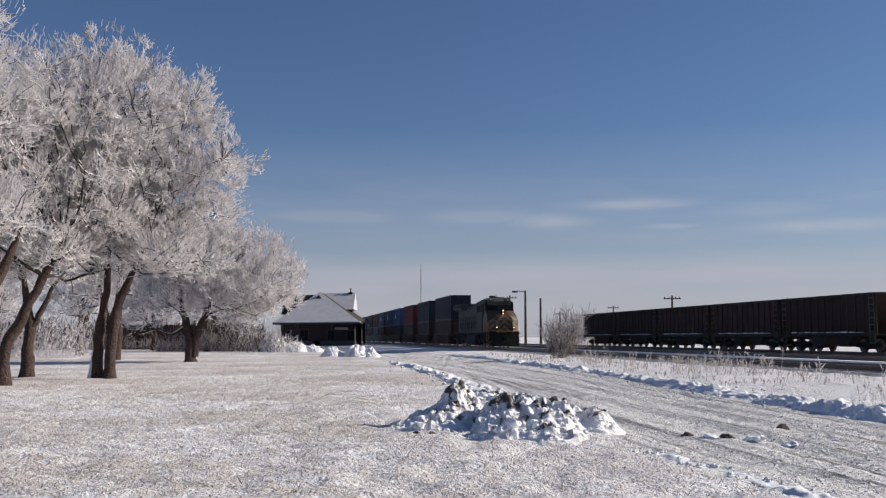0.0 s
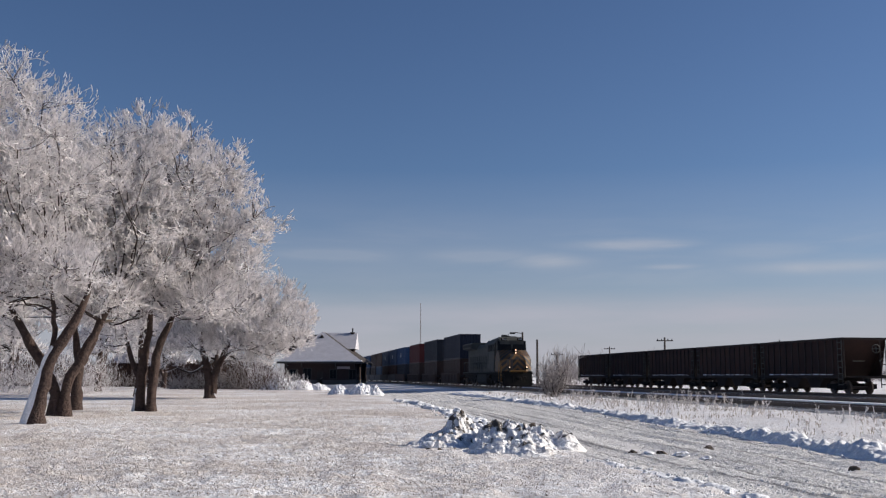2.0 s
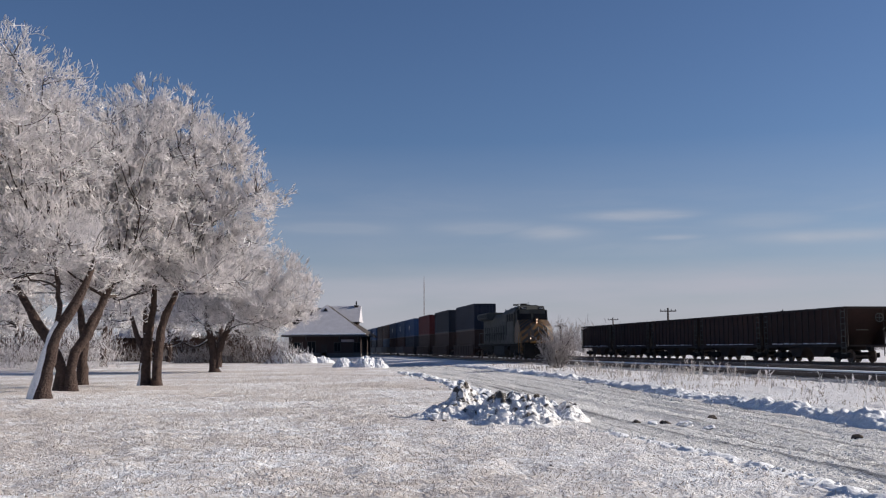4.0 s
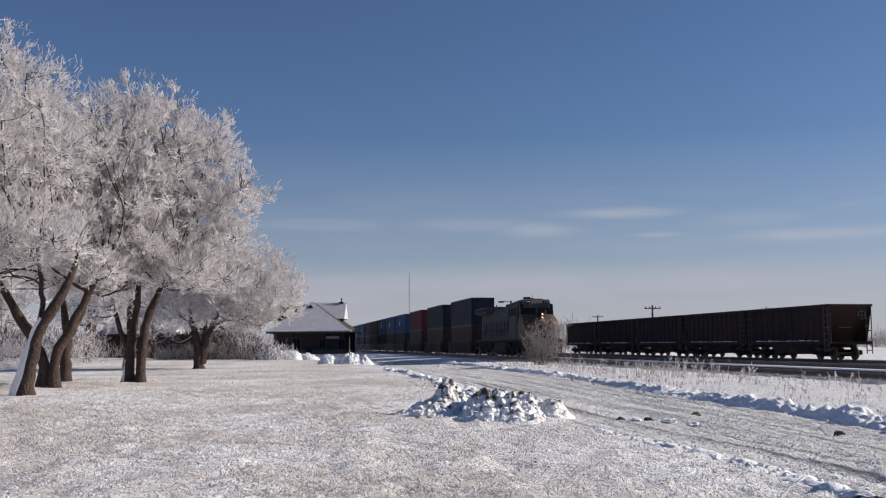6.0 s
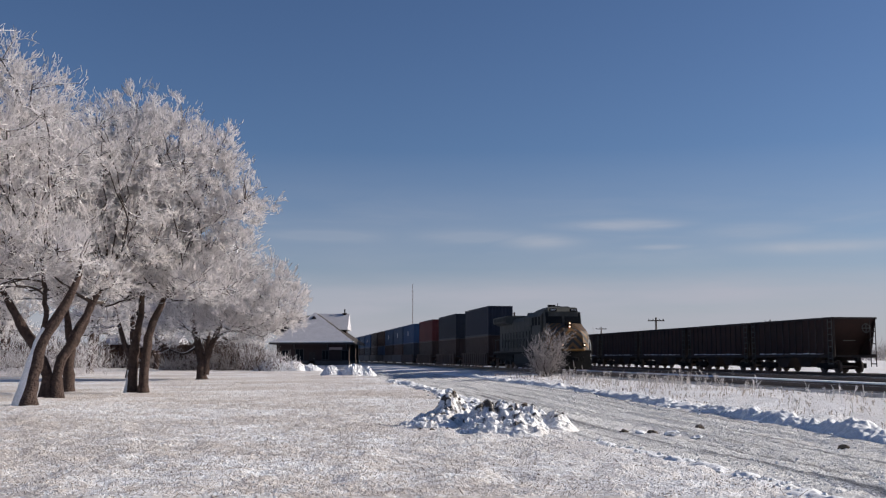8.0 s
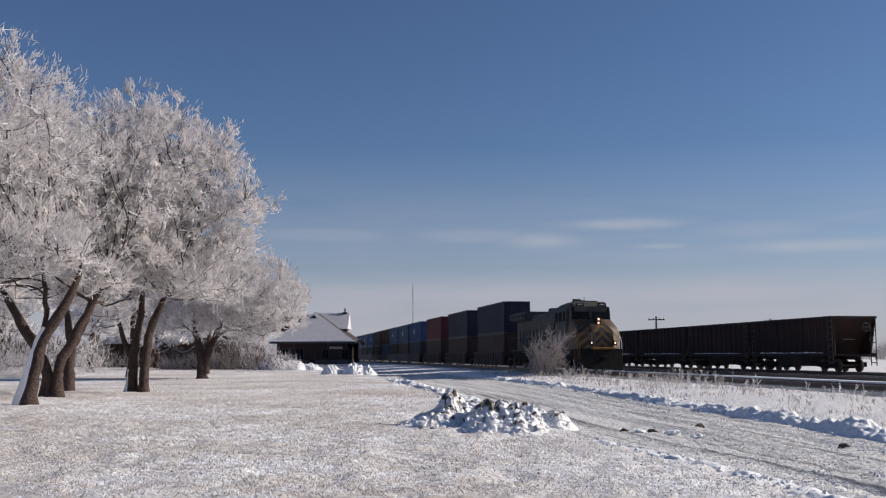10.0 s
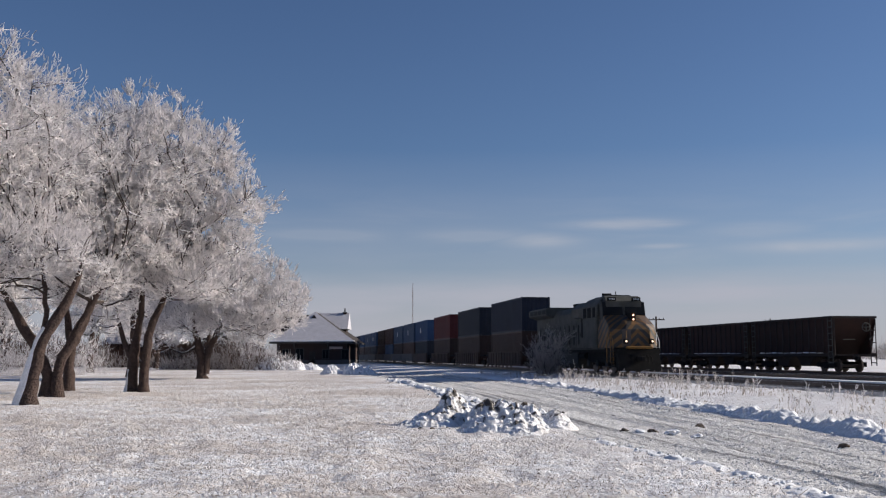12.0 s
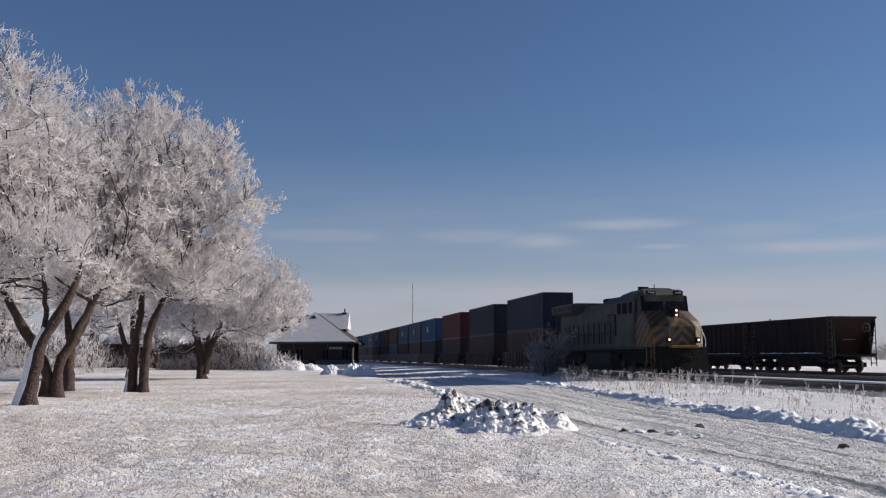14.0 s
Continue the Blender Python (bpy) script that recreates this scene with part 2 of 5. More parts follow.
def part(name, bm, material, parent, label=""):
    me = bpy.data.meshes.new(name)
    bm.to_mesh(me)
    bm.free()
    me.materials.append(material)
    ob = new(name, me)
    ob.parent = parent
    return tagged(ob, label)


def share(ob, m, parent=None):
    c = new(ob.name.split(".")[0], ob.data)
    c.parent = parent or ob.parent
    c.matrix_basis = m
    return tagged(c, ob.get("label", ""))


def box(bm, x0, x1, y0, y1, z0, z1, bevel=0.0):
    vs = [bm.verts.new(p) for p in ((x0, y0, z0), (x1, y0, z0), (x1, y1, z0), (x0, y1, z0), (x0, y0, z1), (x1, y0, z1), (x1, y1, z1), (x0, y1, z1))]
    fs = [bm.faces.new([vs[i] for i in f]) for f in ((3, 2, 1, 0), (4, 5, 6, 7), (0, 1, 5, 4), (1, 2, 6, 5), (2, 3, 7, 6), (3, 0, 4, 7))]
    if bevel:
        edges = list({e for f in fs for e in f.edges})
        bmesh.ops.bevel(bm, geom=edges, offset=bevel, segments=1, affect="EDGES")
    return bm


def boxes(*rows, bevel=0.0):
    bm = bmesh.new()
    for r in rows:
        box(bm, *r, bevel=bevel)
    return bm


def prism(outline, axis, lo, hi, bevel=0.0):
    """An outline of (a, b) pairs pushed out along an axis: x takes (y, z), y takes (x, z), z takes (x, y)."""
    bm = bmesh.new()

    def at(p, h):
        return {"x": (h, p[0], p[1]), "y": (p[0], h, p[1]), "z": (p[0], p[1], h)}[axis]
    lows, highs = [bm.verts.new(at(p, lo)) for p in outline], [bm.verts.new(at(p, hi)) for p in outline]
    bm.faces.new(lows[::-1])
    bm.faces.new(highs)
    for i in range(len(outline)):
        j = (i + 1) % len(outline)
        bm.faces.new((lows[i], lows[j], highs[j], highs[i]))
    bmesh.ops.recalc_face_normals(bm, faces=bm.faces)
    if bevel:
        bmesh.ops.bevel(bm, geom=list(bm.edges), offset=bevel, segments=2, affect="EDGES")
    return bm


def rod(bm, a, b, r, sides=8):
    a, b = Vector(a), Vector(b)
    q = (b - a).to_track_quat("Z", "Y").to_matrix().to_4x4()
    bmesh.ops.create_cone(bm, cap_ends=True, segments=sides, radius1=r, radius2=r, depth=(b - a).length, matrix=Matrix.Translation((a + b) / 2) @ q)
    return bm


def rods(r, *lines, sides=8):
    bm = bmesh.new()
    for pts in lines:
        for a, b in zip(pts, pts[1:]):
            rod(bm, a, b, r, sides)
    return bm


# ---- smooth noise on arrays ----
GRID = np.random.RandomState(5).rand(256, 256)


def lumps(x, y, size):
    x, y = np.asarray(x) / size, np.asarray(y) / size
    i, j = np.floor(x).astype(int), np.floor(y).astype(int)
    u, v = x - i, y - j
    u, v = u * u * (3 - 2 * u), v * v * (3 - 2 * v)
    g = lambda a, b: GRID[a % 256, b % 256]
    return (g(i, j) * (1 - u) + g(i + 1, j) * u) * (1 - v) + (g(i, j + 1) * (1 - u) + g(i + 1, j + 1) * u) * v - 0.5


# ---- the lie of the land ----
ALONG, ACROSS = np.array([-0.1625, 0.9867]), np.array([0.9867, 0.1625])    # the railway runs along ALONG, far side towards ACROSS
RAIL_Z, TRACK_P, SIDING_P, YARD_P = 0.49, 21.55, 29.4, 37.1
ROAD_LEFT_Y, ROAD_LEFT_X = [0, 11.4, 13.0, 14.7, 17.4, 19.2, 30, 46.9, 67.7, 84.3, 130], [4.9, 4.1, 3.95, 3.6, 3.0, 2.7, 1.3, -0.4, -3.5, -6.7, -17]
ROAD_RIGHT_Y, ROAD_RIGHT_X = [0, 12, 19.6, 23.6, 31.4, 42.6, 54.3, 73.1, 90, 130], [9.2, 8.8, 8.4, 8.0, 7.2, 6.2, 4.7, 2.2, -1.0, -11]


def road_edges(y):
    return np.interp(y, ROAD_LEFT_Y, ROAD_LEFT_X), np.interp(y, ROAD_RIGHT_Y, ROAD_RIGHT_X)


def step(v, a, b):
    k = np.clip((v - a) / (b - a), 0, 1)
    return k * k * (3 - 2 * k)


def ground_height(x, y):
    x, y = np.asarray(x, float), np.asarray(y, float)
    p = x * ACROSS[0] + y * ACROSS[1]
    z = 0.22 * step(p, 9, 17) * step(y, 15, 40)
    near = 1 / (1 + np.hypot(x, y - 15) / 60)
    level = 1 / (1 + (np.hypot(x, y) / 42) ** 2)
    l, r = road_edges(y)
    road = step(x, l - 0.3, l + 0.3) * (1 - step(x, r - 0.4, r + 0.2)) * (y < 125)
    rough = 0.12 * level * lumps(x, y, 3.1) + 0.07 * level * lumps(x + 7, y, 0.8) + 0.07 * lumps(x, y + 3, 0.37) * near + 0.06 * lumps(x + 2, y + 5, 0.23) * near
    u = (x - l) / np.maximum(r - l, 0.5)
    ruts = -0.05 * sum(np.exp(-((u - c - 0.02 * np.sin(y * 0.11 + 9 * c)) / 0.017) ** 2) for c in (0.16, 0.21, 0.36, 0.41, 0.56, 0.67, 0.72, 0.86)) + 0.05 * lumps(u * 30, y * 0.25, 1.0) + 0.03 * lumps(x, y, 0.3) - 0.04
    return z + rough * (1 - 0.75 * road) + ruts * road


def graded(lo, hi, cell, reach, growth):
    xs = list(np.arange(lo, hi, cell))
    for sign, start in ((1, xs[-1]), (-1, xs[0])):
        c, at = cell, start
        while abs(at) < reach:
            c *= growth
            at += sign * c
            xs.append(at)
    return np.array(sorted(xs))


def ground_material():
    m = bpy.data.materials.new("snow_over_stubble")
    m.use_nodes = True
    t = m.node_tree
    b = t.nodes["Principled BSDF"]
    c = t.nodes.new("ShaderNodeTexCoord").outputs["Object"]
    noises = []
    for s, d in ((0.16, 5.0), (1.6, 5.0), (7.0, 4.0), (24.0, 3.0)):
        n = node(t, "ShaderNodeTexNoise", Scale=s, Detail=d, Roughness=0.65)
        t.links.new(c, n.inputs["Vector"])
        noises.append(n.outputs["Fac"])
    big, mid, small, fine = noises
    k = math_node(t, "ADD", math_node(t, "MULTIPLY", big, 0.9), math_node(t, "MULTIPLY", mid, 0.5))
    k = math_node(t, "ADD", k, math_node(t, "MULTIPLY", small, 0.75))
    k = math_node(t, "ADD", k, math_node(t, "MULTIPLY", fine, 0.35))
    grass = ramp(t, math_node(t, "MULTIPLY", k, 0.4), [(0.43, 0.0), (0.52, 0.7), (0.64, 0.95)])
    bare = t.nodes.new("ShaderNodeAttribute")
    bare.attribute_name = "bare"
    grass = math_node(t, "MULTIPLY", grass, bare.outputs["Fac"])
    field = mix(t, grass, (0.85, 0.85, 0.87), (0.46, 0.385, 0.335))
    att = t.nodes.new("ShaderNodeAttribute")
    att.attribute_name = "road"
    grit = ramp(t, math_node(t, "ADD", math_node(t, "MULTIPLY", small, 0.5), math_node(t, "MULTIPLY", fine, 0.5)), [(0.36, 0.0), (0.62, 1.0)])
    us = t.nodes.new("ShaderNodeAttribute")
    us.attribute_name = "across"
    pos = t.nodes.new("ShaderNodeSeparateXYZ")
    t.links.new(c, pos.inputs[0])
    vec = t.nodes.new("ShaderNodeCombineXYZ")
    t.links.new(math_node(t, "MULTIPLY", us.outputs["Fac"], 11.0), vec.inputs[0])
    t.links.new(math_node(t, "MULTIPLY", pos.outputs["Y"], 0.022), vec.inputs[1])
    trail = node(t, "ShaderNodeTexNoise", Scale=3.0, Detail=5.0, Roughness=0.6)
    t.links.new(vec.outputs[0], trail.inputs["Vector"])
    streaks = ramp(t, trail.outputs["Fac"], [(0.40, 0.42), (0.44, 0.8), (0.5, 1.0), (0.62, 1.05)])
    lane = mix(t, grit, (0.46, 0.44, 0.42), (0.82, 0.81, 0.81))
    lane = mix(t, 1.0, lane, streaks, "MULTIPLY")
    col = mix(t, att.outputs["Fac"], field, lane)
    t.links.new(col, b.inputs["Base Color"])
    b.inputs["Roughness"].default_value = 0.8
    bp = node(t, "ShaderNodeBump", Strength=1.0, Distance=0.08)
    t.links.new(math_node(t, "ADD", small, math_node(t, "MULTIPLY", fine, 0.5)), bp.inputs["Height"])
    t.links.new(bp.outputs[0], b.inputs["Normal"])
    return m


def build_ground():
    xs, ys = graded(-13, 13, 0.11, 3600, 1.075), graded(8, 34, 0.11, 3600, 1.06)
    X, Y = np.meshgrid(xs, ys)
    Z = ground_height(X, Y)
    ny, nx = X.shape
    i = np.arange(nx * ny).reshape(ny, nx)
    quads = np.stack([i[:-1, :-1], i[:-1, 1:], i[1:, 1:], i[1:, :-1]], -1).reshape(-1, 4)
    me = fast_mesh("ground", np.stack([X, Y, Z], -1).reshape(-1, 3), quads, ground_material(), True)
    l, r = road_edges(Y)
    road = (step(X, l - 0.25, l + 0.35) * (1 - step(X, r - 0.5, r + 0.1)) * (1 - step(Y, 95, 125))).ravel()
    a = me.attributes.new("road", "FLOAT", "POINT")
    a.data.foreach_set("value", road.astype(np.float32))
    a = me.attributes.new("bare", "FLOAT", "POINT")
    a.data.foreach_set("value", ((1.0 - 0.6 * step(X, r - 0.3, r + 0.6)) * (1.0 - 0.35 * step(X, l - 4.5, l - 0.8) * (1 - step(Y, 24, 40)))).ravel().astype(np.float32))
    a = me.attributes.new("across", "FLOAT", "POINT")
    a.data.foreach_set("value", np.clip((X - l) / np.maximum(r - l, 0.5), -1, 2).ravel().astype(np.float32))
    tagged(new("ground", me), "snow-dusted prairie field with dry grass and a rutted track", "ground", kind="structure")


build_ground()


def rail_pose(s, p, z=0.0):
    """A pose on the railway: s metres along it, p across it; +x runs towards the near end, +y to the far side."""
    q = s * ALONG + p * ACROSS
    return pose(q[0], q[1], z, 0, 0, -80.65)


# ---- railway tracks ----
def build_track(name, p, ties_from, ties_to, label, snowed=False):
    t = thing(name, rail_pose(0, p), label, "railway track", "railway tracks", "structure")
    x0, x1 = -900, 30
    part("ballast_bed", prism([(-2.6, 0.0), (2.6, 0.0), (1.6, RAIL_Z - 0.2), (-1.6, RAIL_Z - 0.2)], "x", x0, x1), BALLAST, t)
    for y in (-0.755, 0.755):
        part("rail", boxes((x0, x1, y - 0.07, y + 0.07, RAIL_Z - 0.17, RAIL_Z - 0.15), (x0, x1, y - 0.015, y + 0.015, RAIL_Z - 0.15, RAIL_Z - 0.04),
                           (x0, x1, y - 0.037, y + 0.037, RAIL_Z - 0.04, RAIL_Z - 0.004)), RAIL, t)
        part("rail_head", boxes((x0, x1, y - 0.03, y + 0.03, RAIL_Z - 0.004, RAIL_Z)), RAIL_TOP, t)
    if snowed:
        part("snow_cover", boxes((x0, x1, -0.62, 0.62, RAIL_Z - 0.3, RAIL_Z - 0.12), (x0, x1, -1.9, -0.95, RAIL_Z - 0.42, RAIL_Z - 0.165)), SNOW, t, "white snow lying between and beside the rails")
    tie = part("tie", boxes((-0.11, 0.11, -1.3, 1.3, RAIL_Z - 0.36, RAIL_Z - 0.172), bevel=0.012), TIE, t)
    tie.matrix_basis = pose(-ties_from, 0, 0)
    s = ties_from + 0.55
    while s < ties_to:
        share(tie, pose(-s, random.uniform(-0.04, 0.04), random.uniform(-0.012, 0), 0, 0, random.uniform(-1, 1)))
        s += 0.55


build_track("track_main", TRACK_P, 15, 105, "main railway track on snowy ballast with worn rails")
build_track("track_siding", SIDING_P, 25, 70, "empty siding track half buried in snow", True)
build_track("track_yard", YARD_P, 40, 125, "yard track under the parked hopper cars")


# ---- frosted trees ----
def grow(rs, starts, ends, sag, k):
    """Bent paths from starts to ends."""
    t = np.linspace(0, 1, k)[None, :, None]
    d = ends - starts
    length = np.linalg.norm(d, axis=1)[:, None, None]
    side = rs.normal(0, 1, (len(d), 1, 3)) * 0.10 * length
    bow = (side + np.array([0, 0, 1.0]) * sag * length) * np.sin(np.pi * t) * 1.0
    wob = rs.normal(0, 0.022, (len(d), k, 3)) * length * np.sin(np.pi * t)
    return starts[:, None] + d[:, None] * t + bow + wob


def nearest(points, nodes, lift=0.35):
    best = np.zeros(len(points), int)
    for a in range(0, len(points), 400):
        d = points[a:a + 400, None] - nodes[None]
        cost = np.linalg.norm(d, axis=2) + lift * np.maximum(0, -d[..., 2])
        best[a:a + 400] = cost.argmin(1)
    return best


def build_tree(name, at, stems, clumps, seed, twigs, label, group, branch=4, frost=None, thick=0.02, fine=3600, drift=()):
    """stems: lists of (x, y, z, radius) from the tree's foot; clumps: (x, y, z, radius) masses of the crown."""
    rs = np.random.RandomState(seed)
    t = thing(name, pose(at[0], at[1], float(ground_height(at[0], at[1])) - 0.05), label, "tree", group)
    trunk, nodes, node_r = [], [], []
    for st in stems:
        st = np.array(st, float)
        u = np.linspace(0, len(st) - 1, 14)
        pts = np.stack([np.interp(u, np.arange(len(st)), st[:, i]) for i in range(4)], 1)
        sm = pts.copy()
        sm[1:-1] = (pts[:-2] + 2 * pts[1:-1] + pts[2:]) / 4
        path = sm[:, :3] + rs.normal(0, 0.02, (14, 3)) * (np.arange(14)[:, None] > 0)
        rad = sm[:, 3] * (1 + rs.normal(0, 0.065, 14))
        if st[0, 2] < 0.1:
            rad[0] *= 1.35
            rad[1] *= 1.1
        trunk.append(tubes(path[None], rad[None], 12))
        nodes.append(path[4:])
        node_r.append(rad[4:])
    trunk_ob = new("trunk", fast_mesh("trunk", *join(trunk), BARK, True))
    trunk_ob.parent = t
    nodes, node_r = np.concatenate(nodes), np.concatenate(node_r)
    for k, up_to, wide in drift:
        # snow packed by the wind against one side of a stem
        z = np.linspace(-0.05, up_to, 12)
        st = np.array(stems[k], float)
        line = np.stack([np.interp(z, st[:, 2], st[:, 0]), np.interp(z, st[:, 2], st[:, 1]), z], 1)
        taper = np.linspace(1, 0, 12)
        line[:, 0] -= np.interp(z, st[:, 2], st[:, 3]) * 0.75 + wide * 0.55 * taper ** 2
        line[:, 1] -= 0.08
        o = new("packed_snow", fast_mesh("packed_snow", *tubes(line[None], (0.07 + wide * taper ** 1.5 + rs.normal(0, 0.006, 12))[None], 10), SNOW, True))
        o.parent = t
        tagged(o, "wind-packed white snow on the trunk")
    cl = np.array(clumps, float)
    # limbs into every clump
    i = nearest(cl[:, :3], nodes, 0.9)
    limbs = grow(rs, nodes[i], cl[:, :3], -0.06, 9)
    r0 = np.minimum(node_r[i] * 0.6, 0.11)
    limb_r = np.linspace(1, 0, 9)[None] * (r0[:, None] - 0.02) + 0.02
    # branches through the clumps
    def inside(n, shell):
        j = rs.choice(len(cl), n, p=cl[:, 3] ** 2.2 / (cl[:, 3] ** 2.2).sum())
        v = rs.normal(0, 1, (n, 3))
        v /= np.linalg.norm(v, axis=1)[:, None]
        v[:, 2] = np.where(v[:, 2] < -0.35, v[:, 2] * 0.6, v[:, 2])
        return cl[j, :3] + v * (cl[j, 3] * rs.rand(n) ** shell * (0.85 + 0.3 * rs.rand(n)))[:, None]
    n2 = branch * len(cl) * 3
    e2 = inside(n2, 0.45)
    pool = np.concatenate([limbs[:, 2:].reshape(-1, 3)])
    b2 = grow(rs, pool[nearest(e2, pool)], e2, 0.05, 7)
    short = np.linalg.norm(b2[:, -1] - b2[:, 0], axis=1) < 3.0
    b2 = b2[short]
    n2 = len(b2)
    r2 = np.linspace(0.026, 0.012, 7)[None] * (0.7 + 0.6 * rs.rand(n2))[:, None]
    for nm, (v, q), mat in (("limbwork", tubes(limbs, limb_r, 7), LIMB), ("branchwork", tubes(b2[:, ::2], r2[:, ::2], 4), BOUGH)):
        o = new(nm, fast_mesh(nm, v, q, mat, True))
        o.parent = t
        tagged(o, kind="stuff")
    e3 = inside(fine, 0.4)
    pool2 = np.concatenate([b2[:, 1:].reshape(-1, 3), limbs[:, 4:].reshape(-1, 3)])
    b3 = grow(rs, pool2[nearest(e3, pool2)], e3, 0.06, 5)
    reach = np.linalg.norm(b3[:, -1] - b3[:, 0], axis=1)
    b3 = b3[reach < 2.2]
    fine = len(b3)
    r3 = np.linspace(0.016, 0.012, 5)[None] * np.ones((fine, 1))
    # twigs: short upward-pointing fingers of frost
    thin = np.interp(b3[:, 2:4, 2].mean(1), [2.5, 5.5], [0.35, 1.0])      # sparser under the crown
    pick, along = rs.choice(fine, twigs, p=thin / thin.sum()), rs.beta(1.3, 1.0, twigs) * 3.99
    a = along.astype(int)
    f = (along - a)[:, None]
    root = b3[pick, a] * (1 - f) + b3[pick, a + 1] * f + rs.normal(0, 0.095, (twigs, 3))
    axis = b3[pick, a + 1] - b3[pick, a]
    axis /= np.linalg.norm(axis, axis=1)[:, None] + 1e-9
    j = nearest(root, cl[:, :3], 0.0)
    out = root - cl[j, :3]
    out /= np.linalg.norm(out, axis=1)[:, None] + 1e-9
    d = 0.3 * axis + 0.5 * out + rs.normal(0, 0.34, (twigs, 3)) + np.array([0, 0, 0.4])
    d /= np.linalg.norm(d, axis=1)[:, None]
    ln = thick * rs.uniform(5, 14, twigs)[:, None]
    mid = root + d * ln * 0.5
    bend = d + rs.normal(0, 0.25, (twigs, 3)) + np.array([0, 0, 0.45])
    bend /= np.linalg.norm(bend, axis=1)[:, None]
    tw = np.stack([root, mid, mid + bend * ln * 0.5], 1)
    rr = thick * rs.uniform(0.6, 1.15, (twigs, 1)) * np.array([[0.8, 1.0, 0.55]])
    plain = int(twigs * 0.6)        # straight ones; the rest are bent
    two = new("frosted_crown", fast_mesh("frosted_crown", *join([tubes(b3[:, ::2], r3[:, ::2], 3), tubes(tw[:plain, ::2], rr[:plain, ::2] * 1.05, 3), tubes(tw[plain:], rr[plain:], 3)]), frost or FROST))
    two.parent = t
    tagged(two, kind="stuff")
    return t


def crown(seed, centre, spread, n, size, low=0.0):
    """Clump masses scattered in an ellipsoid, larger inside, more on its outer half."""
    rs = np.random.RandomState(seed)
    out = []
    tries = 0
    while len(out) < n and tries < 4000:
        tries += 1
        v = rs.normal(0, 1, 3)
        v = v / np.linalg.norm(v) * rs.rand() ** 0.4
        if v[2] < 0:
            v[:2] /= max(0.35, math.sqrt(1 - v[2] ** 2))
        c = np.array(centre) + v * np.array(spread)
        s = size * rs.uniform(0.75, 1.2)
        if c[2] - s * 0.8 < low:
            continue
        if all(np.linalg.norm(c - o[:3]) > 0.62 * size for o in out):
            out.append((*c, s))
    return out


ELM = "elm coated in white hoar frost, dark leaning trunks"
# the nearest, with forked and crossing trunks
build_tree("elm_tree", (-12.94, 32.1),
           [[(0, 0, 0, 0.25), (0.1, 0, 0.7, 0.21), (0.2, 0, 1.3, 0.2), (0.38, 0, 2.06, 0.19), (0.75, 0.1, 2.7, 0.17), (1.2, 0.2, 3.5, 0.12), (1.4, 0.4, 4.6, 0.05)],
            [(0.36, 0.02, 1.95, 0.1), (0.42, 0.1, 2.6, 0.09), (0.3, 0.2, 3.6, 0.07), (0.1, 0.3, 4.6, 0.04)]],
           crown(3, (-2.4, 0.0, 7.4), (3.1, 2.6, 4.2), 60, 1.4, 2.4) + [(0.5, -1.1, 4.4, 1.0), (1.7, -0.7, 4.5, 1.0), (-0.9, -1.1, 4.5, 1.1), (-2.3, -0.9, 4.2, 1.2), (1.2, -1.3, 4.7, 1.1), (-0.2, -1.5, 5.0, 1.2)], 11, 46000, ELM, "frosted elms", thick=0.0175, drift=((0, 2.4, 0.15),))
build_tree("elm_tree", (-14.4, 37.9),
           [[(-0.2, 0, 0, 0.24), (-0.22, 0, 0.6, 0.21), (-0.27, 0, 1.1, 0.2), (-0.76, 0.05, 1.95, 0.2), (-1.2, 0.1, 2.7, 0.19), (-1.7, 0.2, 3.3, 0.14), (-2.4, 0.3, 4.6, 0.05)],
            [(0.17, 0, 0, 0.23), (0.12, 0, 0.9, 0.2), (0.36, 0.05, 1.65, 0.19), (0.66, 0.1, 2.2, 0.18), (1.0, 0.15, 2.9, 0.16), (1.5, 0.3, 4.0, 0.1), (1.8, 0.4, 4.8, 0.05)]],
           crown(4, (-0.5, 0.6, 7.3), (3.6, 3.0, 3.7), 60, 1.4, 2.5) + [(1.2, -0.4, 4.4, 1.0), (0.0, -0.7, 4.6, 1.1), (-1.2, -0.5, 4.4, 1.1), (2.2, -0.1, 4.3, 1.1)], 12, 29000, ELM, "frosted elms", thick=0.0195)
build_tree("elm_tree", (-16.35, 44.8),
           [[(0, 0, 0, 0.25), (0.0, 0, 1.2, 0.22), (0.05, 0.1, 2.0, 0.2), (-0.2, 0.2, 3.0, 0.16), (-0.4, 0.3, 4.4, 0.06)],
            [(0.05, 0.05, 1.7, 0.14), (0.4, 0.2, 2.6, 0.12), (1.0, 0.4, 4.0, 0.05)]],
           crown(5, (-1.9, 1.4, 7.2), (4.2, 3.0, 3.4), 36, 1.7, 1.9), 13, 9000, ELM, "frosted elms", fine=1800)
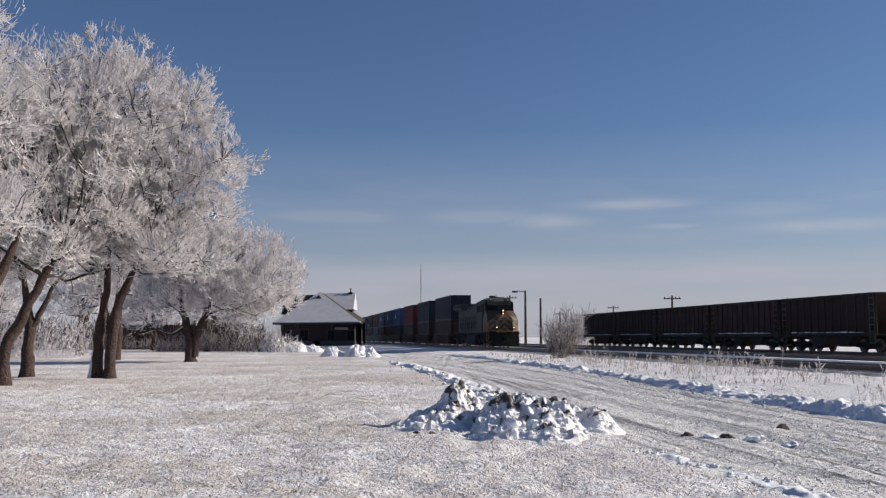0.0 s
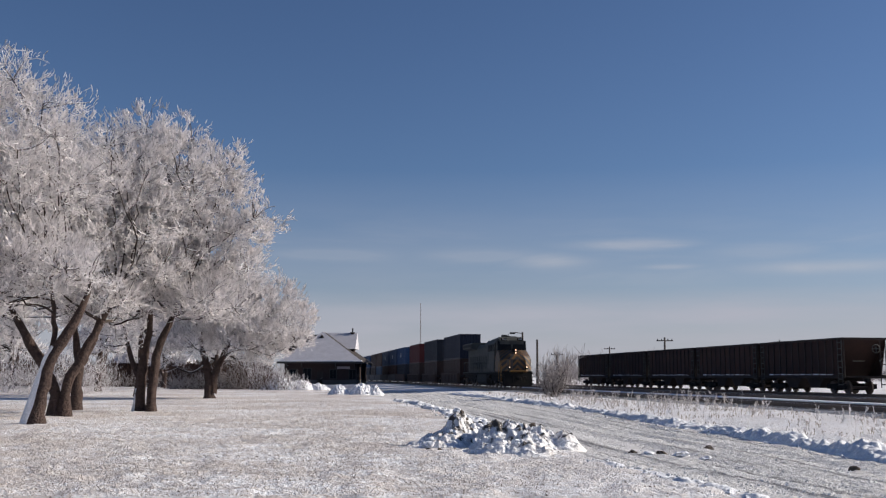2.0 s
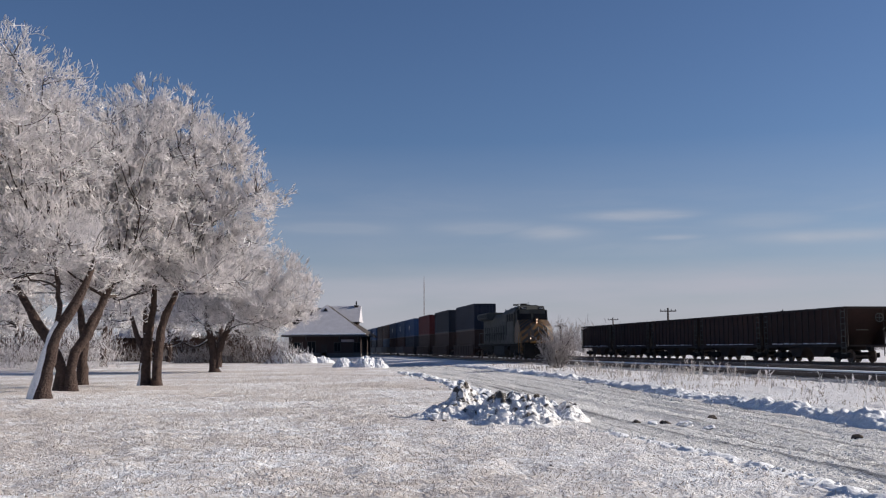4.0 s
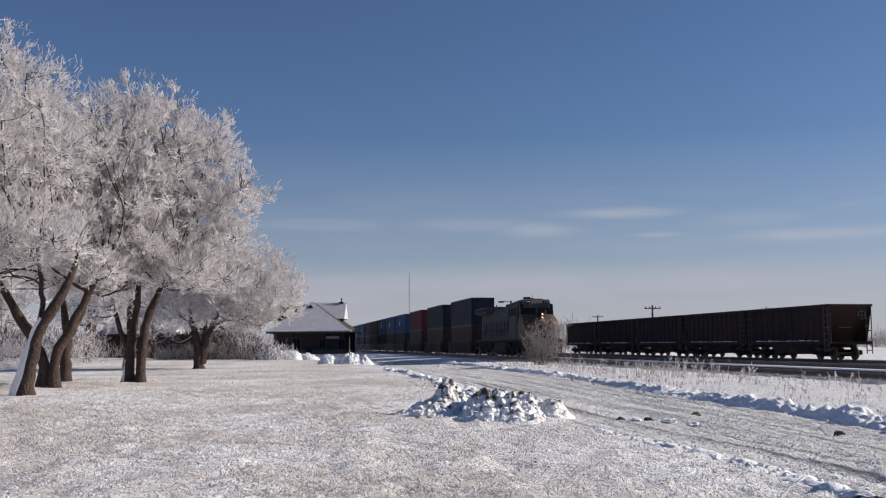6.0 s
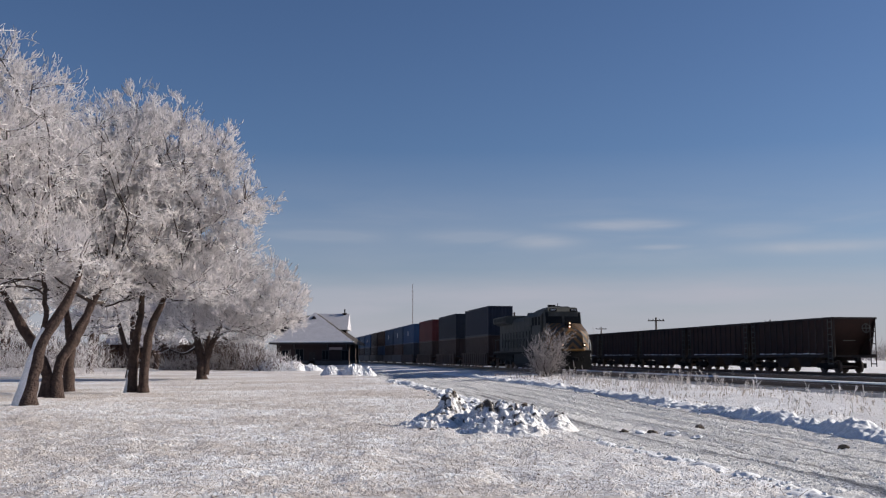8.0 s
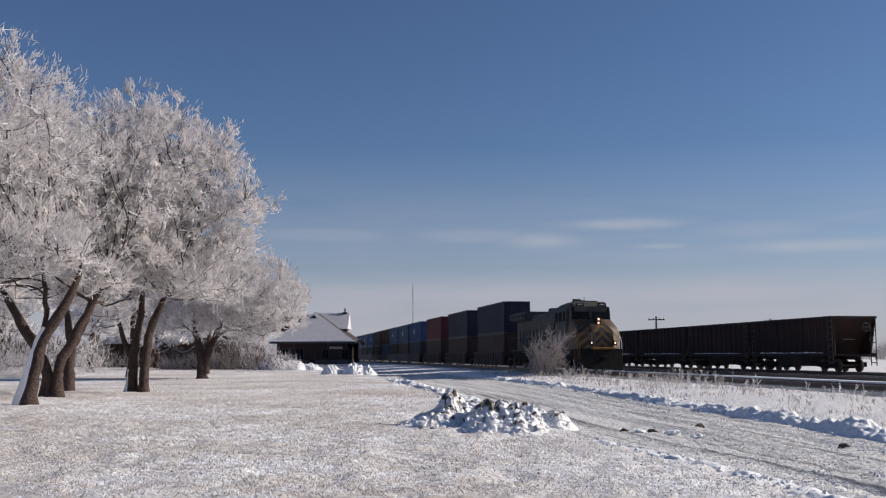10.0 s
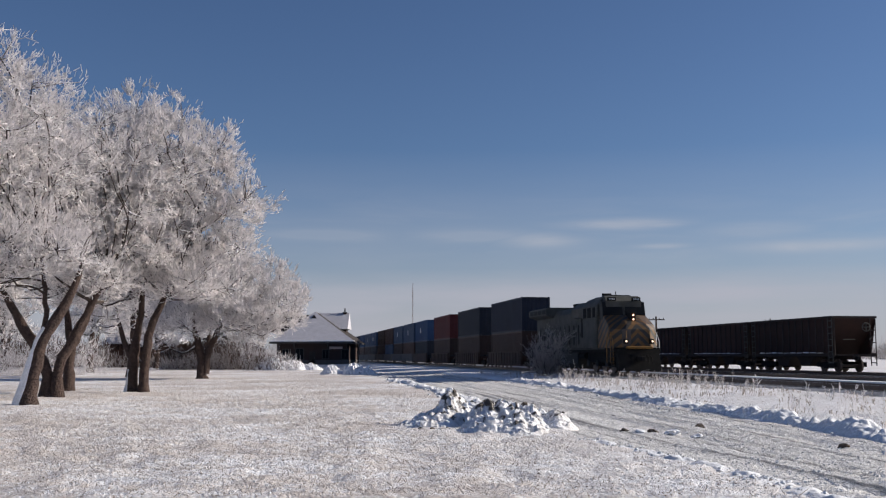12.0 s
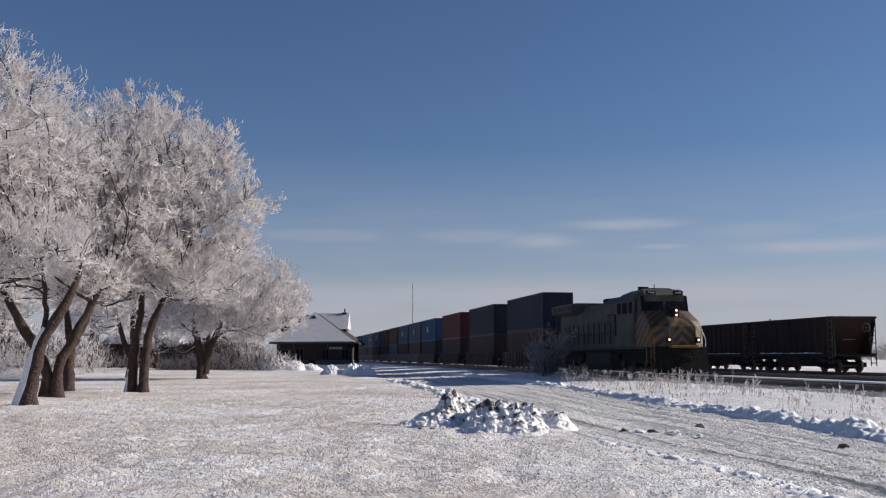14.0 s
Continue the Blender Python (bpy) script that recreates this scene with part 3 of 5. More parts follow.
build_tree("elm_tree", (-13.05, 43.2),
           [[(0, 0, 0, 0.22), (0.0, 0, 1.3, 0.19), (0.05, 0.1, 2.2, 0.18), (0.25, 0.2, 3.6, 0.14), (0.2, 0.4, 5.2, 0.05)],
            [(0.5, -0.2, 0, 0.23), (0.52, -0.15, 1.5, 0.2), (0.64, -0.1, 2.5, 0.18), (0.95, 0.1, 3.5, 0.14), (1.7, 0.3, 5.2, 0.05)]],
           crown(16, (0.6, -1.0, 7.4), (4.4, 3.0, 4.7), 96, 1.35, 3.1) + [(0.8, -1.6, 4.8, 1.0), (2.0, -1.5, 4.5, 1.0), (-0.9, -1.4, 4.6, 1.0), (3.2, -1.2, 4.2, 1.1), (3.1, -0.8, 10.2, 1.3), (3.8, -0.8, 9.3, 1.2), (4.35, -0.8, 8.0, 1.15), (3.5, -1.2, 8.3, 1.3), (1.9, -0.8, 11.1, 1.3), (0.0, -0.8, 12.0, 1.2), (-0.9, -0.8, 11.7, 1.2), (0.9, -1.6, 10.5, 1.4), (2.3, -2.0, 9.0, 1.4), (0.6, -3.6, 7.5, 1.3), (-0.4, -3.4, 6.3, 1.3), (1.3, -3.5, 6.2, 1.3), (0.4, -3.3, 8.9, 1.2)], 14, 60000, ELM, "frosted elms", thick=0.021, drift=((0, 1.0, 0.1),))
build_tree("elm_tree", (-16.3, 69.4),
           [[(0, 0, 0, 0.34), (-0.05, 0, 1.2, 0.3), (-0.4, 0.1, 2.6, 0.22), (-0.8, 0.2, 4.2, 0.08)],
            [(0.2, 0, 0.4, 0.28), (0.35, 0, 1.8, 0.24), (0.8, 0.2, 3.0, 0.17), (1.5, 0.3, 4.4, 0.07)]],
           crown(7, (1.5, 0.0, 5.6), (4.9, 3.6, 3.1), 66, 1.5, 1.1), 15, 33000, "spreading elm thick with white hoar frost", "frosted elms", thick=0.028)
far_elm = build_tree("elm_tree", (-22.9, 75.1),
                     [[(0, 0, 0, 0.3), (0.2, 0, 2.0, 0.25), (0.0, 0.2, 4.5, 0.2), (0.2, 0.3, 8.5, 0.08)],
                      [(0.1, 0, 1.2, 0.2), (-0.6, 0, 2.8, 0.18), (-1.4, 0.2, 5.5, 0.1)]],
                     crown(8, (0, 0, 7.0), (4.6, 4.2, 4.4), 36, 1.8, 1.6), 16, 6500, "farther elm in white frost with a dark forked trunk", "frosted elms", thick=0.04, fine=800)
for x, y, turn in ((-36.7, 131, 40), (-48, 112, 150), (-33, 96, 250), (-58, 128, 300), (-44, 150, 80), (-27, 118, 200)):
    copy_thing(far_elm, pose(x, y, -0.05, 0, 0, turn))


# ---- strokes: grass, weeds, brush ----
def strokes(name, roots, heights, lean, radius, mat, seed, label, category, sides=3):
    rs = np.random.RandomState(seed)
    n = len(roots)
    d = rs.normal(0, lean, (n, 3))
    d[:, 2] = 1
    mid = roots + d * heights[:, None] * 0.55
    tip = mid + (d + rs.normal(0, lean * 0.8, (n, 3))) * heights[:, None] * 0.45
    r = radius * rs.uniform(0.6, 1.3, (n, 1)) * np.array([[1, 0.85, 0.4]])
    path = np.stack([roots, mid, tip], 1)
    if heights.mean() < 0.1:
        path, r = path[:, ::2], r[:, ::2]
    ob = new(name, fast_mesh(name, *tubes(path, r, sides), mat))
    return tagged(ob, label, category, kind="stuff")


def on_ground(x, y, sink=0.02):
    return np.stack([x, y, ground_height(x, y) - sink], 1)


rs = np.random.RandomState(21)
# short frosted stubble over the field, left of the track
n = 36000
y = 9 + 55 * rs.rand(n) ** 1.7
x = rs.uniform(-0.5, 0.5, n) * (y * 0.95 + 4)
l, r = road_edges(y)
keep = ((x < l - 0.2) | (x > r + 0.9)) & (lumps(x, y, 2.3) + 0.7 * lumps(x, y, 0.7) + 0.35 * rs.rand(n) > 0.02)
x, y = x[keep], y[keep]
strokes("grass", on_ground(x, y), 0.015 + 0.05 * rs.rand(len(x)) ** 2, 0.65, 0.0048, BLADE, 22, "short dry grass poking through the snow", "grass")


def crumbs(name, seed, n, near, far, pick, lo, hi, mat, label):
    """Small lumps lying about, each a blunt little cone."""
    rs = np.random.RandomState(seed)
    y = near + (far - near) * rs.rand(n) ** 1.6
    x = rs.uniform(-0.5, 0.5, n) * (y * 0.95 + 4)
    k = pick(x, y, rs.rand(n))
    x, y = x[k], y[k]
    base = on_ground(x, y, 0.012)
    size = rs.uniform(lo, hi, len(x)) * rs.uniform(0.6, 1.0, len(x))
    top = base + np.stack([rs.normal(0, 0.3, len(x)) * size, rs.normal(0, 0.3, len(x)) * size, size * 0.75 + 0.012], 1)
    v, q = tubes(np.stack([base, (base + top) / 2, top], 1), size[:, None] * np.array([[1.0, 0.9, 0.25]]), 5)
    tagged(new(name, fast_mesh(name, v, q, mat)), label, "snow", kind="stuff")


def in_road(x, y):
    l, r = road_edges(y)
    return (x > l - 0.1) & (x < r + 0.1)


crumbs("snow_crumbs", 24, 15000, 9, 44, lambda x, y, k: ~in_road(x, y) & (lumps(x, y, 1.4) + 0.6 * lumps(x, y, 0.5) + 0.3 * k > 0.1), 0.006, 0.021, SNOW, "small lumps of crusted snow over the field")
crumbs("grass_tufts", 25, 15000, 8.5, 60, lambda x, y, k: ~in_road(x, y) & (lumps(x + 9, y, 1.8) + 0.5 * lumps(x, y, 5.5) + 0.5 * k > 0.22), 0.006, 0.022, STRAW, "small frosted tufts of matted grass")
crumbs("road_crumbs", 26, 26000, 9, 40, lambda x, y, k: in_road(x, y) & (lumps(x * 3, y * 0.5, 0.8) + 0.5 * k > 0.2), 0.007, 0.026, SNOW, "crumbs of packed snow on the rutted track")


# weeds between the track and the railway
def weed_patch(seed, n, s_range, p_range, tall, mat, label, k=10, radius=0.008):
    rs = np.random.RandomState(seed)
    cs, cp = rs.uniform(*s_range, n), rs.uniform(*p_range, n)
    spot = cs[:, None] * ALONG + cp[:, None] * ACROSS
    off = spot[:, 0] > road_edges(spot[:, 1])[1] + 0.9
    cs, cp, n = cs[off], cp[off], int(off.sum())
    s = np.repeat(cs, k) + rs.normal(0, 0.28, n * k)
    p = np.repeat(cp, k) + rs.normal(0, 0.28, n * k)
    q = s[:, None] * ALONG + p[:, None] * ACROSS
    h = np.repeat(rs.uniform(0.35, 1.0, n), k) * rs.uniform(0.4, 1.0, n * k) * tall
    foot = on_ground(q[:, 0], q[:, 1])
    lean = rs.normal(0, 0.22, (len(h), 3))
    lean[:, 2] = 1
    mid = foot + lean * h[:, None] * 0.55
    tip = mid + (lean + rs.normal(0, 0.2, (len(h), 3))) * h[:, None] * 0.45
    stalks = tubes(np.stack([foot, mid, tip], 1), radius * rs.uniform(0.7, 1.3, (len(h), 1)) * np.array([[1, 0.9, 0.8]]), 3)
    # short side twigs and seed heads on the upper half
    i = np.repeat(np.arange(len(h)), 7)
    f = rs.rand(len(i), 1) ** 0.7
    root = mid[i] + (tip - mid)[i] * f
    way = rs.normal(0, 0.8, (len(i), 3)) + np.array([0, 0, 0.8])
    end = root + way * (h[i] * rs.uniform(0.06, 0.2, len(i)))[:, None]
    heads = tubes(np.stack([root, end], 1), radius * rs.uniform(0.7, 1.3, (len(i), 1)) * np.array([[0.8, 1.2]]), 3)
    tagged(new("weeds", fast_mesh("weeds", *join([stalks, heads]), mat)), label, "weeds", kind="stuff")


weed_patch(31, 28, (36, 54), (15.2, 18.0), 0.85, STALK, "tall dry tan weeds beside the railway", 8, 0.0075)
weed_patch(33, 110, (16, 64), (10.5, 18.5), 0.26, BLADE, "low frosted weeds on the snowy verge", 8, 0.007)
weed_patch(35, 34, (22, 60), (12.5, 18.0), 0.6, FROST, "white frosted weed stalks on the verge", 4, 0.008)
weed_patch(37, 30, (55, 78), (13.0, 18.0), 0.35, BLADE, "sparse frosted weeds by the ballast", 6)


def build_bush():
    at = np.array([6.75, 67.0])
    rs = np.random.RandomState(41)
    t = thing("bush", pose(at[0], at[1], float(ground_height(*at)) - 0.05), "bare rounded bush covered in white frost", "bush")
    n = 26
    ends = rs.normal(0, 1, (n, 3)) * np.array([0.62, 0.55, 0.45]) + np.array([0, 0, 1.75])
    ends[0], ends[1], ends[2] = (0.2, 0, 2.75), (-1.15, 0.1, 1.2), (1.1, 0.0, 1.3)
    stems = grow(rs, rs.normal(0, 0.08, (n, 3)) * np.array([1, 1, 0]), ends, -0.05, 8)
    o = new("stem", fast_mesh("stem", *tubes(stems, np.linspace(0.034, 0.01, 8)[None] * np.ones((n, 1)), 6), LIMB, True))
    o.parent = t
    m = 850
    k = rs.randint(0, n, m)
    root = stems[k, rs.randint(2, 8, m)]
    tips = root + rs.normal(0, 0.28, (m, 3)) + np.array([0, 0, 0.16]) + (root - np.array([0, 0, 0.9])) * 0.12
    b = grow(rs, root, tips, 0.05, 5)
    w = 3600
    kk = rs.randint(0, m, w)
    r1 = b[kk, rs.randint(1, 5, w)]
    d = (b[kk, 4] - b[kk, 0]) * 0.25 + rs.normal(0, 0.11, (w, 3)) + np.array([0, 0, 0.07])
    tw = np.stack([r1, r1 + d * 0.5, r1 + d + rs.normal(0, 0.03, (w, 3))], 1)
    o = new("frosted_crown", fast_mesh("frosted_crown", *join([tubes(b, np.linspace(0.010, 0.006, 5)[None] * np.ones((m, 1)), 3), tubes(tw, np.array([[0.006, 0.007, 0.004]]) * np.ones((w, 1)), 3)]), FROST_DIM))
    o.parent = t
    tagged(o, kind="stuff")


build_bush()


def hedge(seed, x0, x1, y, tall, n, mat, label, name="hedge", spread=3.0, twig=0.7, thick=0.035):
    """A mass of fine leafless twigs, denser below, with an uneven top."""
    rs = np.random.RandomState(seed)
    x, yy = rs.uniform(x0, x1, n), y + rs.uniform(-spread, spread, n)
    top = tall * (0.72 + 0.9 * lumps(x, yy, 5.0) + 0.5 * lumps(x, yy, 1.7))
    root = on_ground(x, yy)
    root[:, 2] += np.maximum(top, 0.4) * rs.rand(n) ** 1.2
    d = rs.normal(0, 0.55, (n, 3)) + np.array([0, 0, 0.8])
    tip = root + d * twig * rs.uniform(0.5, 1.2, (n, 1))
    r = thick * rs.uniform(0.6, 1.3, (n, 1)) * np.array([[1.0, 0.5]])
    ob = new(name, fast_mesh(name, *tubes(np.stack([root, tip], 1), r, 3), mat))
    tagged(ob, label, "hedge", kind="stuff")


hedge(51, -80, -29, 141, 4.6, 15000, BRUSH, "dense dark leafless hedge behind the field", thick=0.05)
hedge(53, -80, -30, 136, 2.6, 2600, FROST_DIM, "frost-whitened brush in front of the hedge")
hedge(65, -44, -28, 84, 3.0, 4200, FROST, "white frosted shrubs at the edge of the field", "shrubs", 3.0, 0.4, 0.022)
hedge(55, -33, -21.5, 121, 3.4, 5000, BRUSH, "brown leafless shrubs beside the station", "shrubs")
hedge(57, -32, -21, 118, 2.8, 1800, FROST_DIM, "frosted shrub tips beside the station", "shrubs")
hedge(58, -22.0, -15.6, 111.8, 1.9, 900, FROST, "frosted branches over the snow heap", "shrubs", 1.5, 0.5, 0.02)
hedge(60, -22.0, -17.5, 110.6, 1.5, 420, BRUSH, "brown twigs sticking out of the snow heap", "shrubs", 1.0, 0.5, 0.02)
hedge(59, 40, 260, 420, 6.0, 6000, FROST_DIM, "far frosted tree line beyond the railway yard", "tree_line", 14, 2.2, 0.12)
hedge(61, -240, 30, 520, 7.0, 6000, FROST_DIM, "far frosted tree line across the prairie", "tree_line", 14, 2.2, 0.12)
hedge(63, 14, 34, 152, 4.0, 2600, FROST_DIM, "frosted scrub beyond the yard tracks", "scrub", 8, 0.8)


# ---- ploughed snow ----
def snow_ridge(name, ys, xs, wide, tall, seed, label):
    """A ploughed windrow of snow lumps along a line."""
    rs = np.random.RandomState(seed)
    y = np.concatenate([np.arange(ys[0], min(ys[1], 36), 0.045), np.arange(min(ys[1], 36), ys[1], 0.16)])
    x = np.interp(y, *xs)
    v = np.linspace(-1, 1, 25)
    Y = np.repeat(y[:, None], 25, 1)
    w = wide * (0.8 + 0.7 * (lumps(y, y * 0, 1.3) + 0.3))[:, None]
    X = x[:, None] + v[None] * w
    big = np.clip(0.72 + 0.7 * lumps(y, y * 0 + 9, 2.3)[:, None] + 0.5 * lumps(X, Y, 0.7) + 0.55 * lumps(X, Y + 8, 0.33) + 0.65 * lumps(X + 5, Y, 0.17) + 0.5 * lumps(X + 5, Y, 0.08), 0.1, 2.0)
    prof = np.clip(1 - v[None] ** 2, 0, 1) ** 0.55
    Z = ground_height(X, Y) - 0.06 + tall * np.interp(Y, [22, 34], [1.0, 0.68]) * prof * big 
    i = np.arange(Y.size).reshape(Y.shape)
    q = np.stack([i[:-1, :-1], i[:-1, 1:], i[1:, 1:], i[1:, :-1]], -1).reshape(-1, 4)
    o = new(name, fast_mesh(name, np.stack([X, Y, Z], -1).reshape(-1, 3), q, SNOW, True))
    tagged(o, label, "snow bank", kind="structure")


snow_ridge("snow_bank_near", (10.0, 18.9), (ROAD_LEFT_Y, ROAD_LEFT_X), 0.32, 0.09, 71, "low broken ridge of ploughed snow along the track")
snow_ridge("snow_bank_far", (33, 66), (ROAD_LEFT_Y, ROAD_LEFT_X), 0.5, 0.28, 72, "low ridge of ploughed snow beyond the pile")
snow_ridge("snow_bank_verge", (8.0, 84), (ROAD_RIGHT_Y, ROAD_RIGHT_X), 0.46, 0.245, 73, "long lumpy bank of ploughed snow beside the track")


def bank_crumbs(seed, n, ys, xs, wide, lo, hi, label):
    """Broken lumps strewn along a ploughed bank."""
    rs = np.random.RandomState(seed)
    y = ys[0] + (ys[1] - ys[0]) * rs.rand(n) ** 1.5
    x = np.interp(y, *xs) + rs.normal(0, wide, n)
    k = lumps(y, y * 0 + seed, 0.9) + 0.4 * rs.rand(n) > 0.0
    x, y = x[k], y[k]
    base = on_ground(x, y, 0.02)
    size = rs.uniform(lo, hi, len(x)) * rs.rand(len(x)) ** 0.6
    top = base + np.stack([rs.normal(0, 0.4, len(x)) * size, rs.normal(0, 0.4, len(x)) * size, size * 0.75 + 0.025], 1)
    v, q = tubes(np.stack([base, (base * 0.4 + top * 0.6), top], 1), size[:, None] * np.array([[0.9, 1.0, 0.3]]), 6)
    tagged(new("snow_crumbs", fast_mesh("snow_crumbs", v, q, SNOW)), label, "snow", kind="stuff")


bank_crumbs(75, 420, (9.5, 19.5), (ROAD_LEFT_Y, ROAD_LEFT_X), 0.14, 0.015, 0.05, "broken snow lumps along the low ridge")
bank_crumbs(76, 1000, (14, 60), (ROAD_RIGHT_Y, ROAD_RIGHT_X), 0.34, 0.02, 0.07, "broken snow lumps along the ploughed bank")
bank_crumbs(77, 500, (30, 66), (ROAD_LEFT_Y, ROAD_LEFT_X), 0.3, 0.04, 0.15, "broken snow lumps along the far ridge")


def lump(bm, c, size, rs, squash=0.8, sub=2):
    made = bmesh.ops.create_icosphere(bm, subdivisions=sub, radius=1.0)["verts"]
    off = Vector(rs.uniform(-50, 50, 3))
    turn = Euler((rs.uniform(-0.4, 0.4), rs.uniform(-0.4, 0.4), rs.uniform(0, 6))).to_matrix()
    for v in made:
        d = v.co.copy()
        k = 1 + 0.5 * noise.noise(d * 1.3 + off) + 0.4 * noise.noise(d * 2.9 + off) + 0.25 * noise.noise(d * 6.5 + off)
        v.co = Vector(c) + turn @ Vector((d.x * k * size, d.y * k * size * rs.uniform(0.97, 1.03), d.z * k * size * squash))


def snow_pile(at, size, seed, label, chunks, clods, peaks, mat=None):
    rs = np.random.RandomState(seed)
    t = thing("snow_pile", pose(at[0], at[1], float(ground_height(*at))), label, "snow pile", "ploughed snow piles")
    n = 140
    u = np.linspace(-1.15, 1.15, n)
    U, V = np.meshgrid(u, u)
    sx, sy, sz = size
    X, Y = U * sx, V * sy
    H = np.zeros_like(U) - 0.1
    for px, py, pr, ph in peaks:
        d = np.hypot((U - px) / pr, (V - py) / (pr * 1.5))
        H = np.maximum(H, ph * sz * (1 - d ** 1.5))
    body = np.clip(H / sz, 0, 1)
    s = min(sx, 3) / 1.7
    H = np.maximum(H, -0.12) + body ** 0.4 * (0.55 * np.abs(lumps(X, Y, 0.45 * s)) + 0.4 * np.abs(lumps(X + 1, Y, 0.24 * s)) + 0.3 * lumps(X + 3, Y, 0.13 * s) + 0.2 * lumps(X + 3, Y, 0.055 * s) - 0.16) * 0.66 * (sz / 0.66) ** 0.6
    i = np.arange(n * n).reshape(n, n)
    q = np.stack([i[:-1, :-1], i[:-1, 1:], i[1:, 1:], i[1:, :-1]], -1).reshape(-1, 4)
    o = new("mound", fast_mesh("mound", np.stack([X, Y, H], -1).reshape(-1, 3), q, mat or DIRTY_SNOW, False))
    o.parent = t

    def surface_z(x, y):
        a, b = int((x / sx / 1.15 + 1) / 2 * (n - 1)), int((y / sy / 1.15 + 1) / 2 * (n - 1))
        return float(H[min(max(b, 0), n - 1), min(max(a, 0), n - 1)])
    for count, name, mat, lo, hi in ((chunks, "snow_chunk", SNOW, 0.03, 0.10), (clods, "dirt_clod", DIRT, 0.025, 0.07)):
        made = 0
        while made < count:
            x, y = rs.uniform(-0.95, 0.95) * sx, rs.uniform(-0.85, 0.85) * sy
            z = surface_z(x, y)
            if z < (0.03 if mat == SNOW else 0.45) * sz and rs.rand() > 0.12:
                continue
            k = rs.uniform(lo, hi) * s
            bm = bmesh.new()
            lump(bm, (0, 0, 0), k, rs)
            c = part(name, bm, mat, t)
            c.matrix_basis = pose(x, y, max(z, 0) + 0.2 * k)
            made += 1
    return t


snow_pile((1.02, 22.3), (1.72, 2.2, 0.66), 81, "ploughed heap of lumpy snow mixed with dark frozen earth", 44, 34,
          [(-0.46, 0.42, 0.34, 0.95), (-0.66, 0.3, 0.42, 0.5), (-0.9, 0.15, 0.3, 0.2), (-0.02, 0.05, 0.36, 0.82), (0.2, 0.02, 0.36, 0.85), (0.48, 0.0, 0.3, 0.66), (0.8, -0.05, 0.27, 0.44), (-0.05, -0.42, 0.36, 0.42), (0.32, -0.45, 0.4, 0.42)])
snow_pile((-8.1, 86.5), (2.3, 1.8, 1.0), 82, "smaller heap of ploughed snow lumps on the field", 26, 3, [(-0.55, 0, 0.45, 0.75), (0.25, 0, 0.5, 0.95), (0.75, 0, 0.35, 0.6)], SNOW)
snow_pile((-17.2, 113), (3.5, 2.2, 1.4), 83, "tall heap of ploughed snow with brush before the station", 34, 10, [(-0.4, 0, 0.7, 1.0), (0.2, 0, 0.55, 0.75), (0.8, 0, 0.35, 0.5)], SNOW)


def scattered_clods():
    rs = np.random.RandomState(91)
    for x, y, k, mat, what in ((4.25, 20.9, 0.13, DIRT, "dirt_clod"), (4.6, 20.7, 0.17, SNOW, "snow_chunk"), (4.05, 21.1, 0.12, SNOW, "snow_chunk"), (5.6, 22.6, 0.13, DIRT, "dirt_clod"),
                               (6.9, 17.8, 0.1, DIRT, "dirt_clod"), (4.95, 20.2, 0.13, SNOW, "snow_chunk"), (3.75, 21.4, 0.1, DIRT, "dirt_clod")):
        bm = bmesh.new()
        lump(bm, (0, 0, 0), k, rs, 0.45)
        me = bpy.data.meshes.new(what)
        bm.to_mesh(me)
        bm.free()
        me.materials.append(mat)
        o = new(what, me)
        o.matrix_basis = pose(x, y, float(ground_height(x, y)) + k * 0.1)
        tagged(o, "dark frozen clod of earth on the rutted track" if mat == DIRT else "loose lump of snow on the rutted track", "clod" if mat == DIRT else "snow lump")


scattered_clods()


